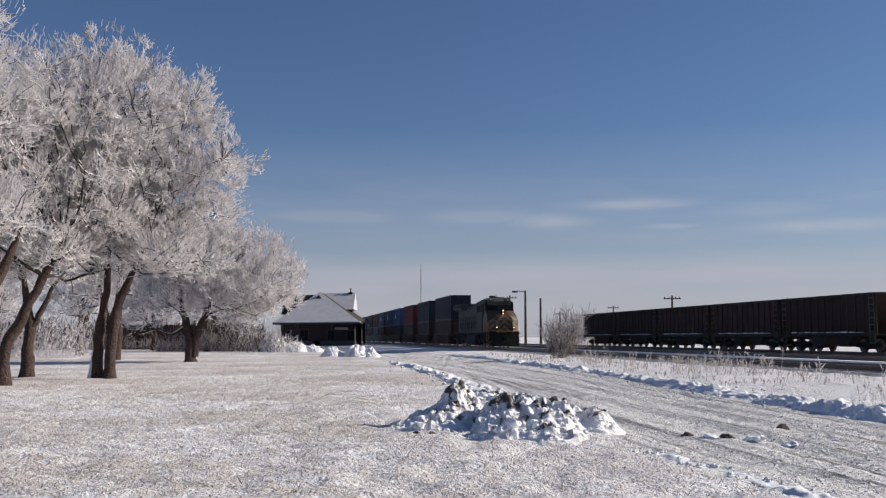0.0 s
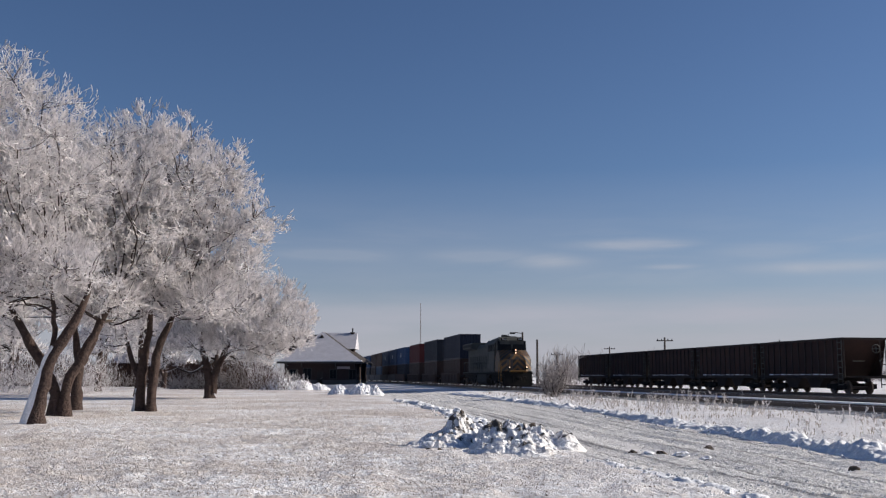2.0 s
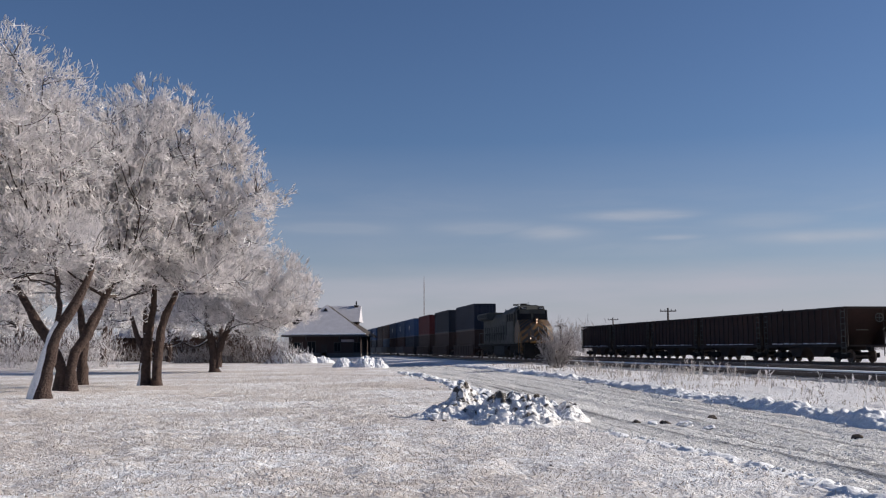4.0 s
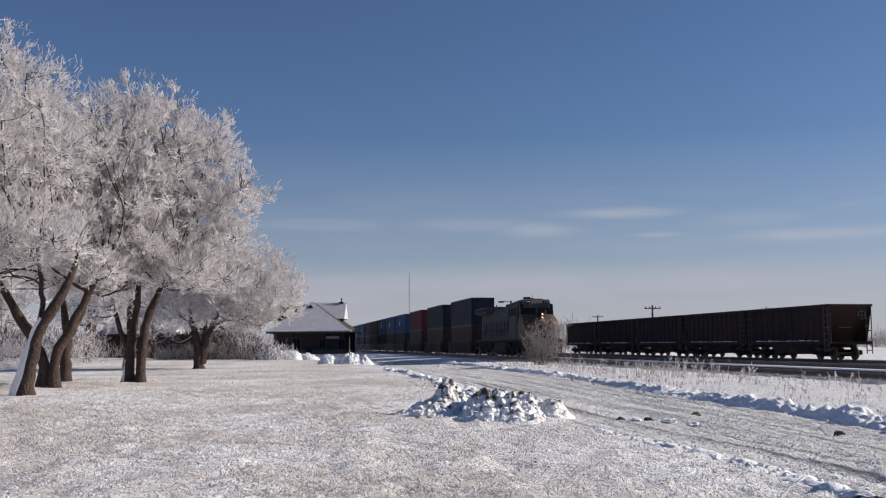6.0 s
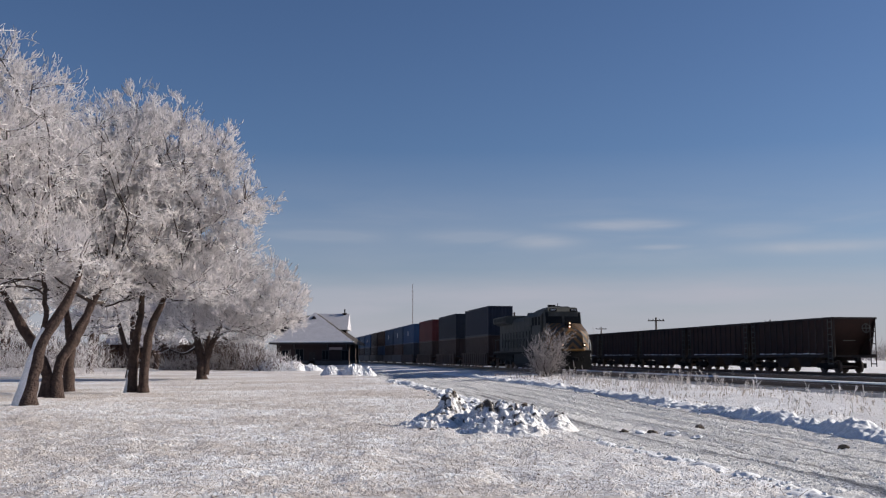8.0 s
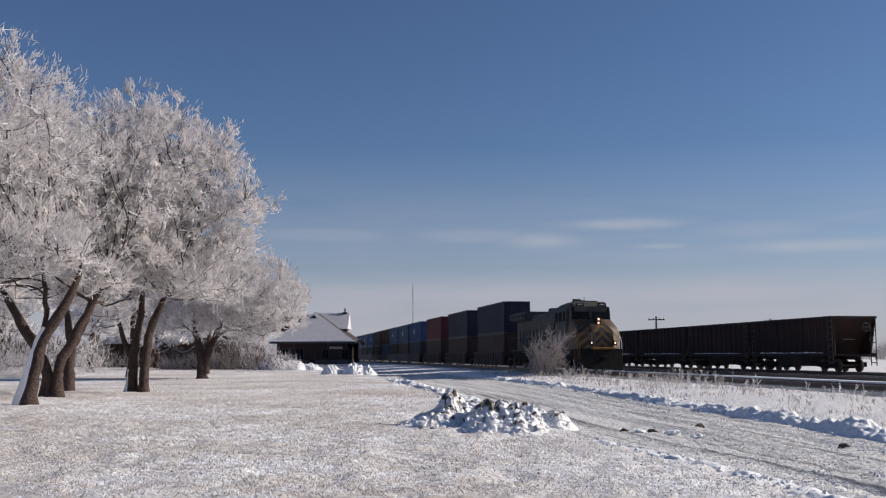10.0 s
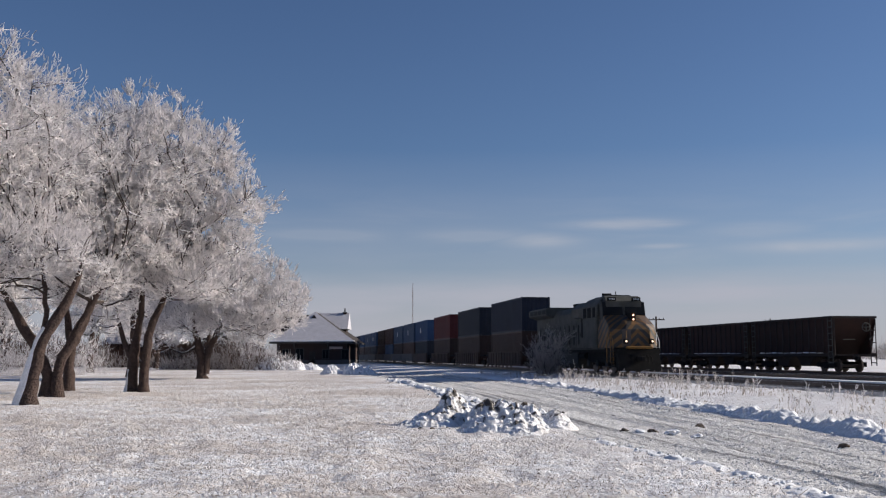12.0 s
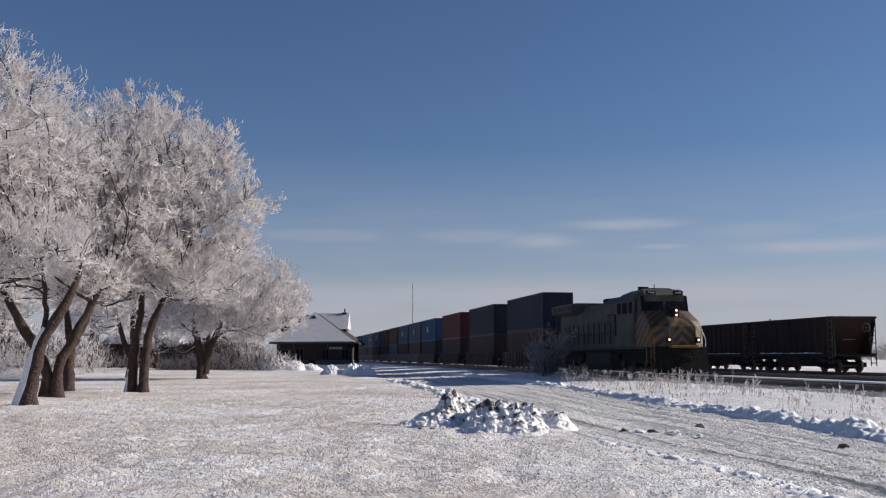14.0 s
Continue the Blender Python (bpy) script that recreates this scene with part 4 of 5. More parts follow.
# ---- station ----
def build_station():
    x1, x0, y0, y1 = -17.4, -30.7, 189.0, 211.0
    t = thing("station", pose(0, 0, 0.12), "old railway station with a snow-covered hipped roof", "building")
    bm = boxes((x0, x1, y0, y1, -0.4, 4.3))
    part("wall", bm, WALL_DARK, t)
    ex0, ex1, ey0, ey1, ez, top = x0 - 1.3, x1 + 1.3, y0 - 1.3, y1 + 1.3, 4.0, 9.8
    ax, ay0, ay1 = (ex0 + ex1) / 2 - 0.45, y0 + 6.2, y1 - 6.2

    def roof_bm(lift, shrink, east=True):
        bm = bmesh.new()
        c = [bm.verts.new(p) for p in ((ex0 + shrink, ey0 + shrink, ez + lift), (ex1 - shrink, ey0 + shrink, ez + lift), (ex1 - shrink, ey1 - shrink, ez + lift), (ex0 + shrink, ey1 - shrink, ez + lift))]
        a, b = bm.verts.new((ax, ay0, top + lift)), bm.verts.new((ax, ay1, top + lift))
        for f in ((c[0], c[1], a), (c[1], c[2], b, a), (c[2], c[3], b), (c[3], c[0], a, b), (c[3], c[2], c[1], c[0])):
            if east or f[0] != c[1]:
                bm.faces.new(f)
        return bm
    r = part("roof", roof_bm(0, 0), SHINGLE, t, "dark shingled hipped roof")
    part("roof_snow", roof_bm(0.10, 0.12, False), ROOF_SNOW, r, "thin white snow over the roof slopes")
    part("eave_board", boxes((ex0, ex1, ey0, ey0 + 0.06, ez - 0.28, ez - 0.003), (ex1 - 0.06, ex1, ey0 + 0.07, ey1, ez - 0.28, ez - 0.003), (ex0, ex0 + 0.06, ey0 + 0.07, ey1, ez - 0.28, ez - 0.003)), TRIM, t)
    part("eave_snow", boxes((ex0 + 0.2, ex1 - 0.2, ey0 - 0.02, ey0 + 0.5, ez + 0.06, ez + 0.3), bevel=0.06), SNOW, t, "white snow along the eave")
    part("ridge_vent", prism([(ax - 0.6, top - 1.35), (ax + 0.6, top - 1.35), (ax, top - 0.55)], "y", ay0 - 1.7, ay0 + 0.2), SHINGLE, t, "small dark triangular roof vent")
    # cross gable behind the front hip, with its chimney
    part("gable", boxes((ax + 1.0, ax + 5.4, y0 + 12.5, y0 + 15.5, 4.5, 8.0)), WALL_DARK, t)
    bm = prism([(y0 + 9.8, 6.7), (y0 + 18.2, 6.7), (y0 + 14.0, 10.0)], "x", ax - 0.5, ax + 5.9)
    part("gable_roof", bm, ROOF_SNOW, t)
    c = part("chimney", boxes((ax + 4.6, ax + 5.3, y0 + 13.6, y0 + 14.4, 8.5, 9.9), (ax + 4.5, ax + 5.4, y0 + 13.5, y0 + 14.5, 9.9, 10.1)), WALL_DARK, t)
    part("chimney_pot", rods(0.13, [(ax + 4.95, y0 + 14, 10.1), (ax + 4.95, y0 + 14, 10.9)]), BLACK, c)
    part("side_gable_roof", prism([(y0 + 2.6, 5.6), (y0 + 9.4, 5.6), (y0 + 6.0, 9.3)], "x", ax - 6.6, ax - 0.2), SHINGLE, t, "dark shingled cross gable")
    # openings in the near wall, and the bay at the corner
    for x, w, z0, z1 in ((x0 + 1.6, 1.1, 1.0, 2.6), (x0 + 4.2, 1.4, 0.9, 2.8), (x0 + 9.0, 1.1, 1.0, 2.6), (x0 + 12.6, 1.2, 0.9, 2.6)):
        f = part("window", boxes((x - w / 2 - 0.1, x + w / 2 + 0.1, y0 - 0.07, y0 - 0.003, z1, z1 + 0.12), (x - w / 2 - 0.1, x + w / 2 + 0.1, y0 - 0.1, y0 - 0.003, z0 - 0.1, z0),
                                 (x - w / 2 - 0.1, x - w / 2, y0 - 0.07, y0 - 0.003, z0, z1), (x + w / 2, x + w / 2 + 0.1, y0 - 0.07, y0 - 0.003, z0, z1),
                                 (x - 0.03, x + 0.03, y0 - 0.06, y0 - 0.02, z0, z1)), TRIM, t)
        part("pane", boxes((x - w / 2, x + w / 2, y0 - 0.018, y0 - 0.004, z0, z1)), GLASS, f)
    d = part("door", boxes((x0 + 6.0, x0 + 7.1, y0 - 0.06, y0 - 0.004, -0.1, 2.3), bevel=0.01), SHINGLE, t, "dark wooden door")
    part("door_handle", rods(0.03, [(x0 + 6.95, y0 - 0.1, 1.0), (x0 + 6.95, y0 - 0.1, 1.15)]), RAIL_TOP, d)
    part("name_board", boxes((x1 - 3.6, x1 - 1.2, y0 - 0.09, y0 - 0.03, 2.75, 3.2)), surface("sign_paint", (0.42, 0.36, 0.36), (0.34, 0.28, 0.28), 0.7), t, "pale station name board")
    part("stone_base", boxes((x0 - 0.06, x1 + 0.06, y0 - 0.06, y1 + 0.06, -0.4, 0.75)), surface("grey_stone_base", (0.13, 0.125, 0.12), (0.09, 0.085, 0.08), 0.9, scale=1.5, fine=6), t)
    for x in (x0 + 0.4, x0 + 3.2, x1 - 3.9, x1 - 0.4):
        part("eave_bracket", prism([(y0 - 1.1, ez - 0.28), (y0 - 0.003, ez - 0.28), (y0 - 0.003, ez - 1.2)], "x", x - 0.07, x + 0.07), TRIM, t)


build_station()


def shed():
    t = thing("shed", pose(-43.5, 147, 0), "low shed with a snow-white roof behind the hedge", "building")
    part("wall", boxes((-5, 5, 0, 6, -0.1, 3.4)), WALL_DARK, t)
    part("roof", prism([(-0.5, 3.3), (6.5, 3.3), (3.0, 4.7)], "x", -5.5, 5.5), ROOF_SNOW, t)


shed()


# ---- poles and the mast ----
def utility_pole(at, tall, arms, lamp=False, label="wooden utility pole with a crossarm"):
    t = thing("street_lamp" if lamp else "utility_pole", pose(at[0], at[1], float(ground_height(*at)) - 0.1), label, "street lamp" if lamp else "utility pole", "" if lamp else "utility poles")
    bm = bmesh.new()
    bmesh.ops.create_cone(bm, cap_ends=True, segments=10, radius1=0.19, radius2=0.13, depth=tall, matrix=Matrix.Translation((0, 0, tall / 2)))
    part("pole", bm, POLE_WOOD, t)
    if arms:
        a = part("crossarm", boxes((-1.2, 1.2, -0.18, -0.06, tall - 0.55, tall - 0.4)), POLE_WOOD, t)
        for x in (-1.05, -0.45, 0.45, 1.05):
            part("insulator", rods(0.06, [(x, -0.12, tall - 0.4), (x, -0.12, tall - 0.2)]), GLASS, a)
    if lamp:
        part("arm", rods(0.05, [(0, 0, tall - 0.2), (-1.1, 0, tall - 0.05)]), RAIL, t)
        part("lamp_head", boxes((-1.75, -1.0, -0.16, 0.16, tall - 0.28, tall - 0.05), bevel=0.04), DARK_GREY, t)


utility_pole((31.3, 150), 7.2, True)
utility_pole((10.6, 190), 8.9, True)
utility_pole((9.8, 140), 7.5, False, True, "tall street lamp with a short arm")
utility_pole((11.8, 140), 6.5, False, label="plain tall wooden pole")
utility_pole((20.7, 200), 6.2, True)
utility_pole((35.6, 230), 8.2, True)
utility_pole((67.3, 210), 9.1, True)


def radio_mast():
    t = thing("radio_mast", pose(-17.9, 600, 0), "tall slender lattice radio mast", "mast")
    legs = [(0.28 * math.cos(a), 0.28 * math.sin(a)) for a in (0.5, 2.6, 4.7)]
    for x, y in legs:
        part("leg", rods(0.05, [(x, y, 0), (x, y, 41)], sides=5), RAIL, t)
    bm = bmesh.new()
    for i in range(34):
        z = i * 1.2
        for (ax, ay), (bx, by) in zip(legs, legs[1:] + legs[:1]):
            rod(bm, (ax, ay, z), (bx, by, z + 1.2), 0.025, 4)
    part("lattice", bm, RAIL, t)
    part("antenna", rods(0.12, [(0, 0, 41), (0, 0, 44.5)]), RAIL, t)


radio_mast()


# ---- rolling stock ----
def wheelset(parent, x, r, moving, mat=None):
    """Two wheels on an axle, as one part that turns."""
    bm = bmesh.new()
    for y in (-0.76, 0.76):
        rod(bm, (0, y - 0.06, 0), (0, y + 0.06, 0), r, 20)
        rod(bm, (0, y - 0.09, 0), (0, y + 0.09, 0), r * 0.45, 12)
        s = 1 if y > 0 else -1
        rod(bm, (0, y - s * 0.08, 0), (0, y - s * 0.06, 0), r + 0.025, 20)
    rod(bm, (0, -1.0, 0), (0, 1.0, 0), 0.08, 8)
    o = part("wheelset", bm, mat or RAIL, parent)
    o.matrix_basis = pose(x, 0, r)
    if moving is not None:
        moving.append((o, x, r))
    return o


TURNING = []
RUNNING = []        # (thing, metres along the railway at the clip's end)


def bogie(parent, x, gap, r, moving):
    f = part("bogie_frame", boxes((x - gap / 2 - 0.3, x + gap / 2 + 0.3, -1.12, -0.95, r - 0.1, r + 0.22), (x - gap / 2 - 0.3, x + gap / 2 + 0.3, 0.95, 1.12, r - 0.1, r + 0.22),
                                  (x - 0.25, x + 0.25, -1.15, 1.15, r - 0.2, r + 0.25), bevel=0.03), BLACK, parent)
    for dx in (-gap / 2, gap / 2):
        wheelset(parent, x + dx, r, moving)
    return f


CONTAINER_MESHES = {}


def container(colour_name, colour, length=12.19, tall=2.9, logo=None):
    key = colour_name
    w = 1.2
    if key not in CONTAINER_MESHES:
        m = surface("container_" + colour_name.replace(" ", "_"), colour, tuple(v * 0.62 for v in colour), 0.6, scale=0.8, fine=12, bump=0.05)
        step_x, dip = 0.34, 0.04

        def corrugated(a, b):
            n = max(2, round((b - a) / step_x))
            s = (b - a) / n
            pts = []
            for k in range(n):
                pts += [(a + k * s, 0), (a + (k + 0.22) * s, dip), (a + (k + 0.5) * s, dip), (a + (k + 0.72) * s, 0)]
            return pts
        side, end = corrugated(-length + 0.1, -0.1), corrugated(-w + 0.06, w - 0.06)
        outline = [(x, -w + 0.015 + d) for x, d in side] + [(-0.02 - d, y) for y, d in end] + [(x, w - 0.015 - d) for x, d in side[::-1]] + [(-length + 0.02 + d, y) for y, d in end[::-1]]
        shapes = {"body": prism(outline, "z", 0.08, 1.97), "post": boxes((-0.08, 0.08, -0.08, 0.08, 0, 2.0)), "side_rail": boxes((-length + 0.16, -0.16, -0.05, 0.05, 0, 0.13)), "end_rail": boxes((-0.1, 0, -w + 0.2, w - 0.2, 0, 0.14))}
        CONTAINER_MESHES[key] = {}
        for nm, bm in shapes.items():
            me = bpy.data.meshes.new(nm)
            bm.to_mesh(me)
            bm.free()
            me.materials.append(m)
            CONTAINER_MESHES[key][nm] = me
    t = thing("shipping_container", Matrix(), colour_name + " steel shipping container stacked on the train", "container", "shipping containers")
    made = CONTAINER_MESHES[key]
    tallness = Matrix.Diagonal((1, 1, tall / 2.0, 1))

    def add(nm, m):
        o = new(nm, made[nm])
        o.parent, o.matrix_basis = t, m
    add("body", tallness)
    for s in (-1, 1):
        for x in (-0.08, -length + 0.08):
            add("post", pose(x, s * 0.945 * w, 0) @ tallness)
        for z in (0.0, tall - 0.13):
            add("side_rail", pose(0, s * 0.965 * w, z))
    for x in (0.0, -length + 0.1):
        for z in (0.0, tall - 0.14):
            add("end_rail", pose(x, 0, z))
    if logo:
        part("logo", boxes(*[(-length * 0.5 - 0.9 + k * 0.75, -length * 0.5 - 0.35 + k * 0.75, -1.197, -1.186, tall * 0.4, tall * 0.66) for k in range(logo)]), WHITE, t, "white logo blocks")
    return t


def well_car(length, box_len, ribbed, light):
    t = thing("well_car", Matrix(), "rusty ribbed container well car" if ribbed else "plain-sided articulated container well car", "rail car", "container well cars")
    m = surface("well_paint_" + ("a" if ribbed else "b"), light, tuple(v * 0.6 for v in light), 0.75, scale=1.0, fine=14, bump=0.1) if light not in WELL else WELL[light]
    WELL[light] = m
    e = (length - box_len - 0.6) / 2
    for s in (-1, 1):
        y0, y1 = sorted((s * 1.38, s * 1.47))
        wall = part("side_sill", boxes((-length + e, -e, y0, y1, 0.38, 1.32), (-length + e, -e, *sorted((s * 1.36, s * 1.52)), 1.32, 1.42), (-length + e, -e, *sorted((s * 1.36, s * 1.50)), 0.3, 0.38)), m, t)
        if ribbed:
            rib = None
            for k in range(12):
                x = -e - 0.5 - k * (length - 2 * e - 1.0) / 11
                if rib is None:
                    rib = part("rib", boxes((-0.05, 0.05, *sorted((s * 1.47, s * 1.53)), 0.38, 1.32)), m, wall)
                    rib.matrix_basis = pose(x, 0, 0)
                else:
                    share(rib, pose(x, 0, 0))
    part("floor_plate", boxes((-length + e, -e, -1.37, 1.37, 0.26, 0.36)), BLACK, t)
    for x0, x1 in ((-e, 0), (-length, -length + e)):
        part("end_platform", boxes((x0 + 0.1, x1 - 0.05, -1.25, 1.25, 1.05, 1.18), (x0 + 0.02, x1 - 0.02, -0.3, 0.3, 0.7, 1.05)), BLACK, t)
    return t


WELL = {}
NAVY, SLATE, RED, BLUE, PALE, BROWN, ORANGE, GREYC = ("navy blue", (0.019, 0.024, 0.043)), ("dark slate blue", (0.020, 0.024, 0.036)), ("red", (0.105, 0.018, 0.018)), ("bright blue", (0.03, 0.07, 0.16)), \
    ("pale blue-grey", (0.065, 0.095, 0.15)), ("brown", (0.055, 0.030, 0.024)), ("rust orange", (0.085, 0.042, 0.030)), ("grey", (0.14, 0.14, 0.145))


def build_cars():
    rows = [(76.2, NAVY, BROWN, 0), (94.2, SLATE, BROWN, 0), (111.8, RED, BROWN, 0), (129.8, BLUE, SLATE, 1), (143.6, PALE, ORANGE, 1), (157.4, PALE, BROWN, 1), (171.2, ORANGE, PALE, 0), (185.0, BROWN, BROWN, 0),
            (200.6, BLUE, SLATE, 1), (214.4, PALE, BROWN, 1), (228.2, BLUE, ORANGE, 0), (242.0, SLATE, BROWN, 0), (255.8, BLUE, BROWN, 1), (271.4, RED, SLATE, 0), (285.2, BLUE, BROWN, 0), (299.0, PALE, GREYC, 0), (312.8, BROWN, BLUE, 0), (326.6, BLUE, BROWN, 0)]
    for i, (s, upper, lower, logo) in enumerate(rows):
        wide = i < 3
        length = 17.4 if wide else 13.6
        w = well_car(length, 12.5, wide, (0.075, 0.045, 0.035) if i < 4 else (0.13, 0.11, 0.10))
        front = s - (length - 12.19) / 2
        spin = TURNING if i < 4 else None
        bogie(w, -1.5, 1.7, 0.42, spin)
        bogie(w, -length + 1.5, 1.7, 0.42, spin) if wide else None
        part("coupler", boxes((-0.1, 0.55, -0.14, 0.14, 0.72, 0.98), bevel=0.03), BLACK, w)
        RUNNING.append((w, front, 0.0))
        RUNNING.append((container(*lower, tall=2.75), s, 0.37))
        RUNNING.append((container(*upper, tall=2.82, logo=logo if logo else None), s, 0.37 + 2.75 + 0.02))


build_cars()


def chevron_paint():
    m = bpy.data.materials.get("chevron_paint")
    if m:
        return m
    m = bpy.data.materials.new("chevron_paint")
    m.use_nodes = True
    tr = m.node_tree
    b = tr.nodes["Principled BSDF"]
    c = tr.nodes.new("ShaderNodeTexCoord").outputs["Object"]
    s = tr.nodes.new("ShaderNodeSeparateXYZ")
    tr.links.new(c, s.inputs[0])
    wear = node(tr, "ShaderNodeTexNoise", Scale=3.0, Detail=5.0)
    tr.links.new(c, wear.inputs["Vector"])
    v = math_node(tr, "ADD", s.outputs["Z"], math_node(tr, "MULTIPLY", math_node(tr, "ABSOLUTE", s.outputs["Y"], 0), 0.95))
    v = math_node(tr, "ADD", v, math_node(tr, "MULTIPLY", math_node(tr, "MAXIMUM", math_node(tr, "SUBTRACT", -1.75, s.outputs["X"]), 0.0), 0.8))
    v = math_node(tr, "MODULO", math_node(tr, "ADD", v, 0.1), 0.56)
    on = ramp(tr, math_node(tr, "MULTIPLY", v, 1.786), [(0.5, 0.0), (0.52, 1.0)])
    col = mix(tr, on, (0.020, 0.017, 0.015), (0.135, 0.064, 0.011))
    col = mix(tr, 1.0, col, ramp(tr, wear.outputs["Fac"], [(0.3, 0.65), (0.7, 1.1)]), "MULTIPLY")
    tr.links.new(col, b.inputs["Base Color"])
    b.inputs["Roughness"].default_value = 0.55
    return m


def build_locomotive():
    t = thing("locomotive", Matrix(), "grey diesel locomotive with yellow-and-dark striped nose and lit headlights", "locomotive")
    RUNNING.append((t, 51.0, 0.0))
    W = 1.55
    # frame, walkway, pilot
    part("walkway_frame", boxes((-21.9, -1.1, -W + 0.1, W - 0.1, 1.28, 1.52), (-21.9, -1.2, -1.2, 1.2, 0.95, 1.28), bevel=0.02), BLACK, t)
    part("sill_stripe", boxes((-21.0, -2.6, -W - 0.012, -W - 0.002, 1.44, 1.5), (-21.0, -2.6, W + 0.002, W + 0.012, 1.44, 1.5)), GREY, t)
    part("pilot", prism([(-1.5, 1.45), (-0.9, 1.45), (-0.75, 0.75), (-0.6, 0.15), (-1.1, 0.15), (-1.5, 0.7)], "y", -1.32, 1.32, 0.02), BLACK, t, "black snow plough pilot")
    part("anticlimber", boxes((-1.0, -0.55, -0.78, 0.78, 1.46, 1.6), bevel=0.03), YELLOW, t, "yellow front ledge")
    part("coupler", boxes((-1.0, -0.05, -0.16, 0.16, 0.72, 1.02), bevel=0.04), BLACK, t)
    for y in (-0.5, 0.5, 0.7):
        part("pilot_hose", rods(0.03, [(-0.8, y, 1.1), (-0.6, y * 1.02, 0.95), (-0.52, y * 1.04, 0.6)]), BLACK, t)
    # fuel tank and bogies
    part("fuel_tank", prism([(-1.4, 0.5), (-1.1, 0.2), (1.1, 0.2), (1.4, 0.5), (1.4, 1.27), (-1.4, 1.27)], "x", -13.8, -8.7, 0.05), DARK_GREY, t)
    part("air_reservoir", rods(0.2, [(-8.4, -1.25, 1.05), (-7.2, -1.25, 1.05)], sides=12), BLACK, t)
    part("air_reservoir", rods(0.2, [(-15.4, -1.25, 1.05), (-14.1, -1.25, 1.05)], sides=12), BLACK, t)
    for c in (-4.9, -17.4):
        f = part("bogie_frame", boxes((c - 2.5, c + 2.5, -1.2, -1.02, 0.62, 0.95), (c - 2.5, c + 2.5, 1.02, 1.2, 0.62, 0.95), (c - 0.3, c + 0.3, -1.1, 1.1, 0.4, 0.8), bevel=0.04), BLACK, t)
        for dx in (-1.85, 0, 1.85):
            wheelset(t, c + dx, 0.53, TURNING)
            part("axle_box", boxes((c + dx - 0.22, c + dx + 0.22, -1.32, -1.2, 0.38, 0.75), bevel=0.03), DARK_GREY, f)
    # long hood with doors, radiator wings
    part("long_hood", prism([(-0.95, 1.52), (0.95, 1.52), (0.95, 3.85), (0.72, 4.2), (-0.72, 4.2), (-0.95, 3.85)], "x", -21.2, -6.3, 0.03), GREY, t)
    part("inverter_cabinet", prism([(-1.35, 1.52), (-0.955, 1.52), (-0.955, 3.7), (-1.35, 3.55)], "x", -8.2, -6.32, 0.02), GREY, t)
    part("blower_housing", prism([(-1.3, 3.45), (1.3, 3.45), (1.35, 4.05), (0.8, 4.45), (-0.8, 4.45), (-1.35, 4.05)], "x", -10.4, -6.32, 0.04), GREY, t)
    part("radiator_housing", prism([(-1.0, 3.72), (1.0, 3.72), (1.56, 3.9), (1.58, 4.35), (1.3, 4.46), (-1.3, 4.46), (-1.58, 4.35), (-1.56, 3.9)], "x", -21.4, -16.2, 0.04), GREY, t, "flared radiator housing")
    part("radiator_screen", boxes(*[(-20.9 + k * 1.2, -19.9 + k * 1.2, -1.594, -1.586, 4.0, 4.28) for k in range(4)]), DARK_GREY, t)
    part("exhaust_stack", boxes((-13.2, -12.0, -0.35, 0.35, 4.2, 4.55), bevel=0.04), BLACK, t)
    for k in range(11):
        x = -20.4 + k * 1.12
        if x > -8.9:
            break
        d = part("hood_door", boxes((x, x + 0.98, -0.972, -0.952, 1.7, 3.2), bevel=0.005), GREY, t)
        part("louvre", boxes((x + 0.3, x + 0.55, -0.985, -0.973, 1.8, 3.05)), BLACK, d, "tall dark louvre")
        part("door_handle", boxes((x + 0.86, x + 0.9, -0.995, -0.973, 2.3, 2.5)), BLACK, d)
    part("intake_grille", boxes((-8.0, -7.75, -1.372, -1.352, 2.2, 3.4), (-7.45, -7.2, -1.372, -1.352, 2.2, 3.4), (-6.85, -6.65, -1.372, -1.352, 2.4, 3.3)), BLACK, t, "tall dark intake slots")
    # cab
    cab = part("cab", prism([(-1.55, 1.52), (1.55, 1.52), (1.55, 4.02), (1.22, 4.45), (0.6, 4.68), (-0.6, 4.68), (-1.22, 4.45), (-1.55, 4.02)], "x", -6.3, -3.35, 0.03), GREY, t)
    part("cab_roof_front", prism([(-3.36, 3.7), (-3.36, 4.62), (-3.0, 4.55), (-2.72, 4.28), (-2.72, 3.7)], "y", -1.16, 1.16, 0.02), GREY, cab)
    part("windshield_frame", prism([(-3.36, 2.9), (-3.36, 4.3), (-2.86, 4.26), (-2.58, 3.2), (-2.58, 2.9)], "y", -1.4, 1.4, 0.02), GREY, cab)
    for s in (-1, 1):
        g = bmesh.new()
        y0, y1 = s * 0.1, s * 1.36
        vs = [g.verts.new(p) for p in ((-2.6, y0, 3.28), (-2.6, y1, 3.2), (-2.86, y1, 4.2), (-2.86, y0, 4.2))]
        f = g.faces.new(vs)
        ext = bmesh.ops.extrude_face_region(g, geom=[f])
        bmesh.ops.translate(g, vec=(0.06, 0, 0.02), verts=[v for v in ext["geom"] if isinstance(v, bmesh.types.BMVert)])
        bmesh.ops.recalc_face_normals(g, faces=g.faces)
        part("windshield", g, GLASS, cab, "dark windshield pane")
        nb = part("number_board", boxes((-2.74, -2.62, *sorted((s * 0.52, s * 1.08)), 4.3, 4.5), bevel=0.01), BLACK, cab)
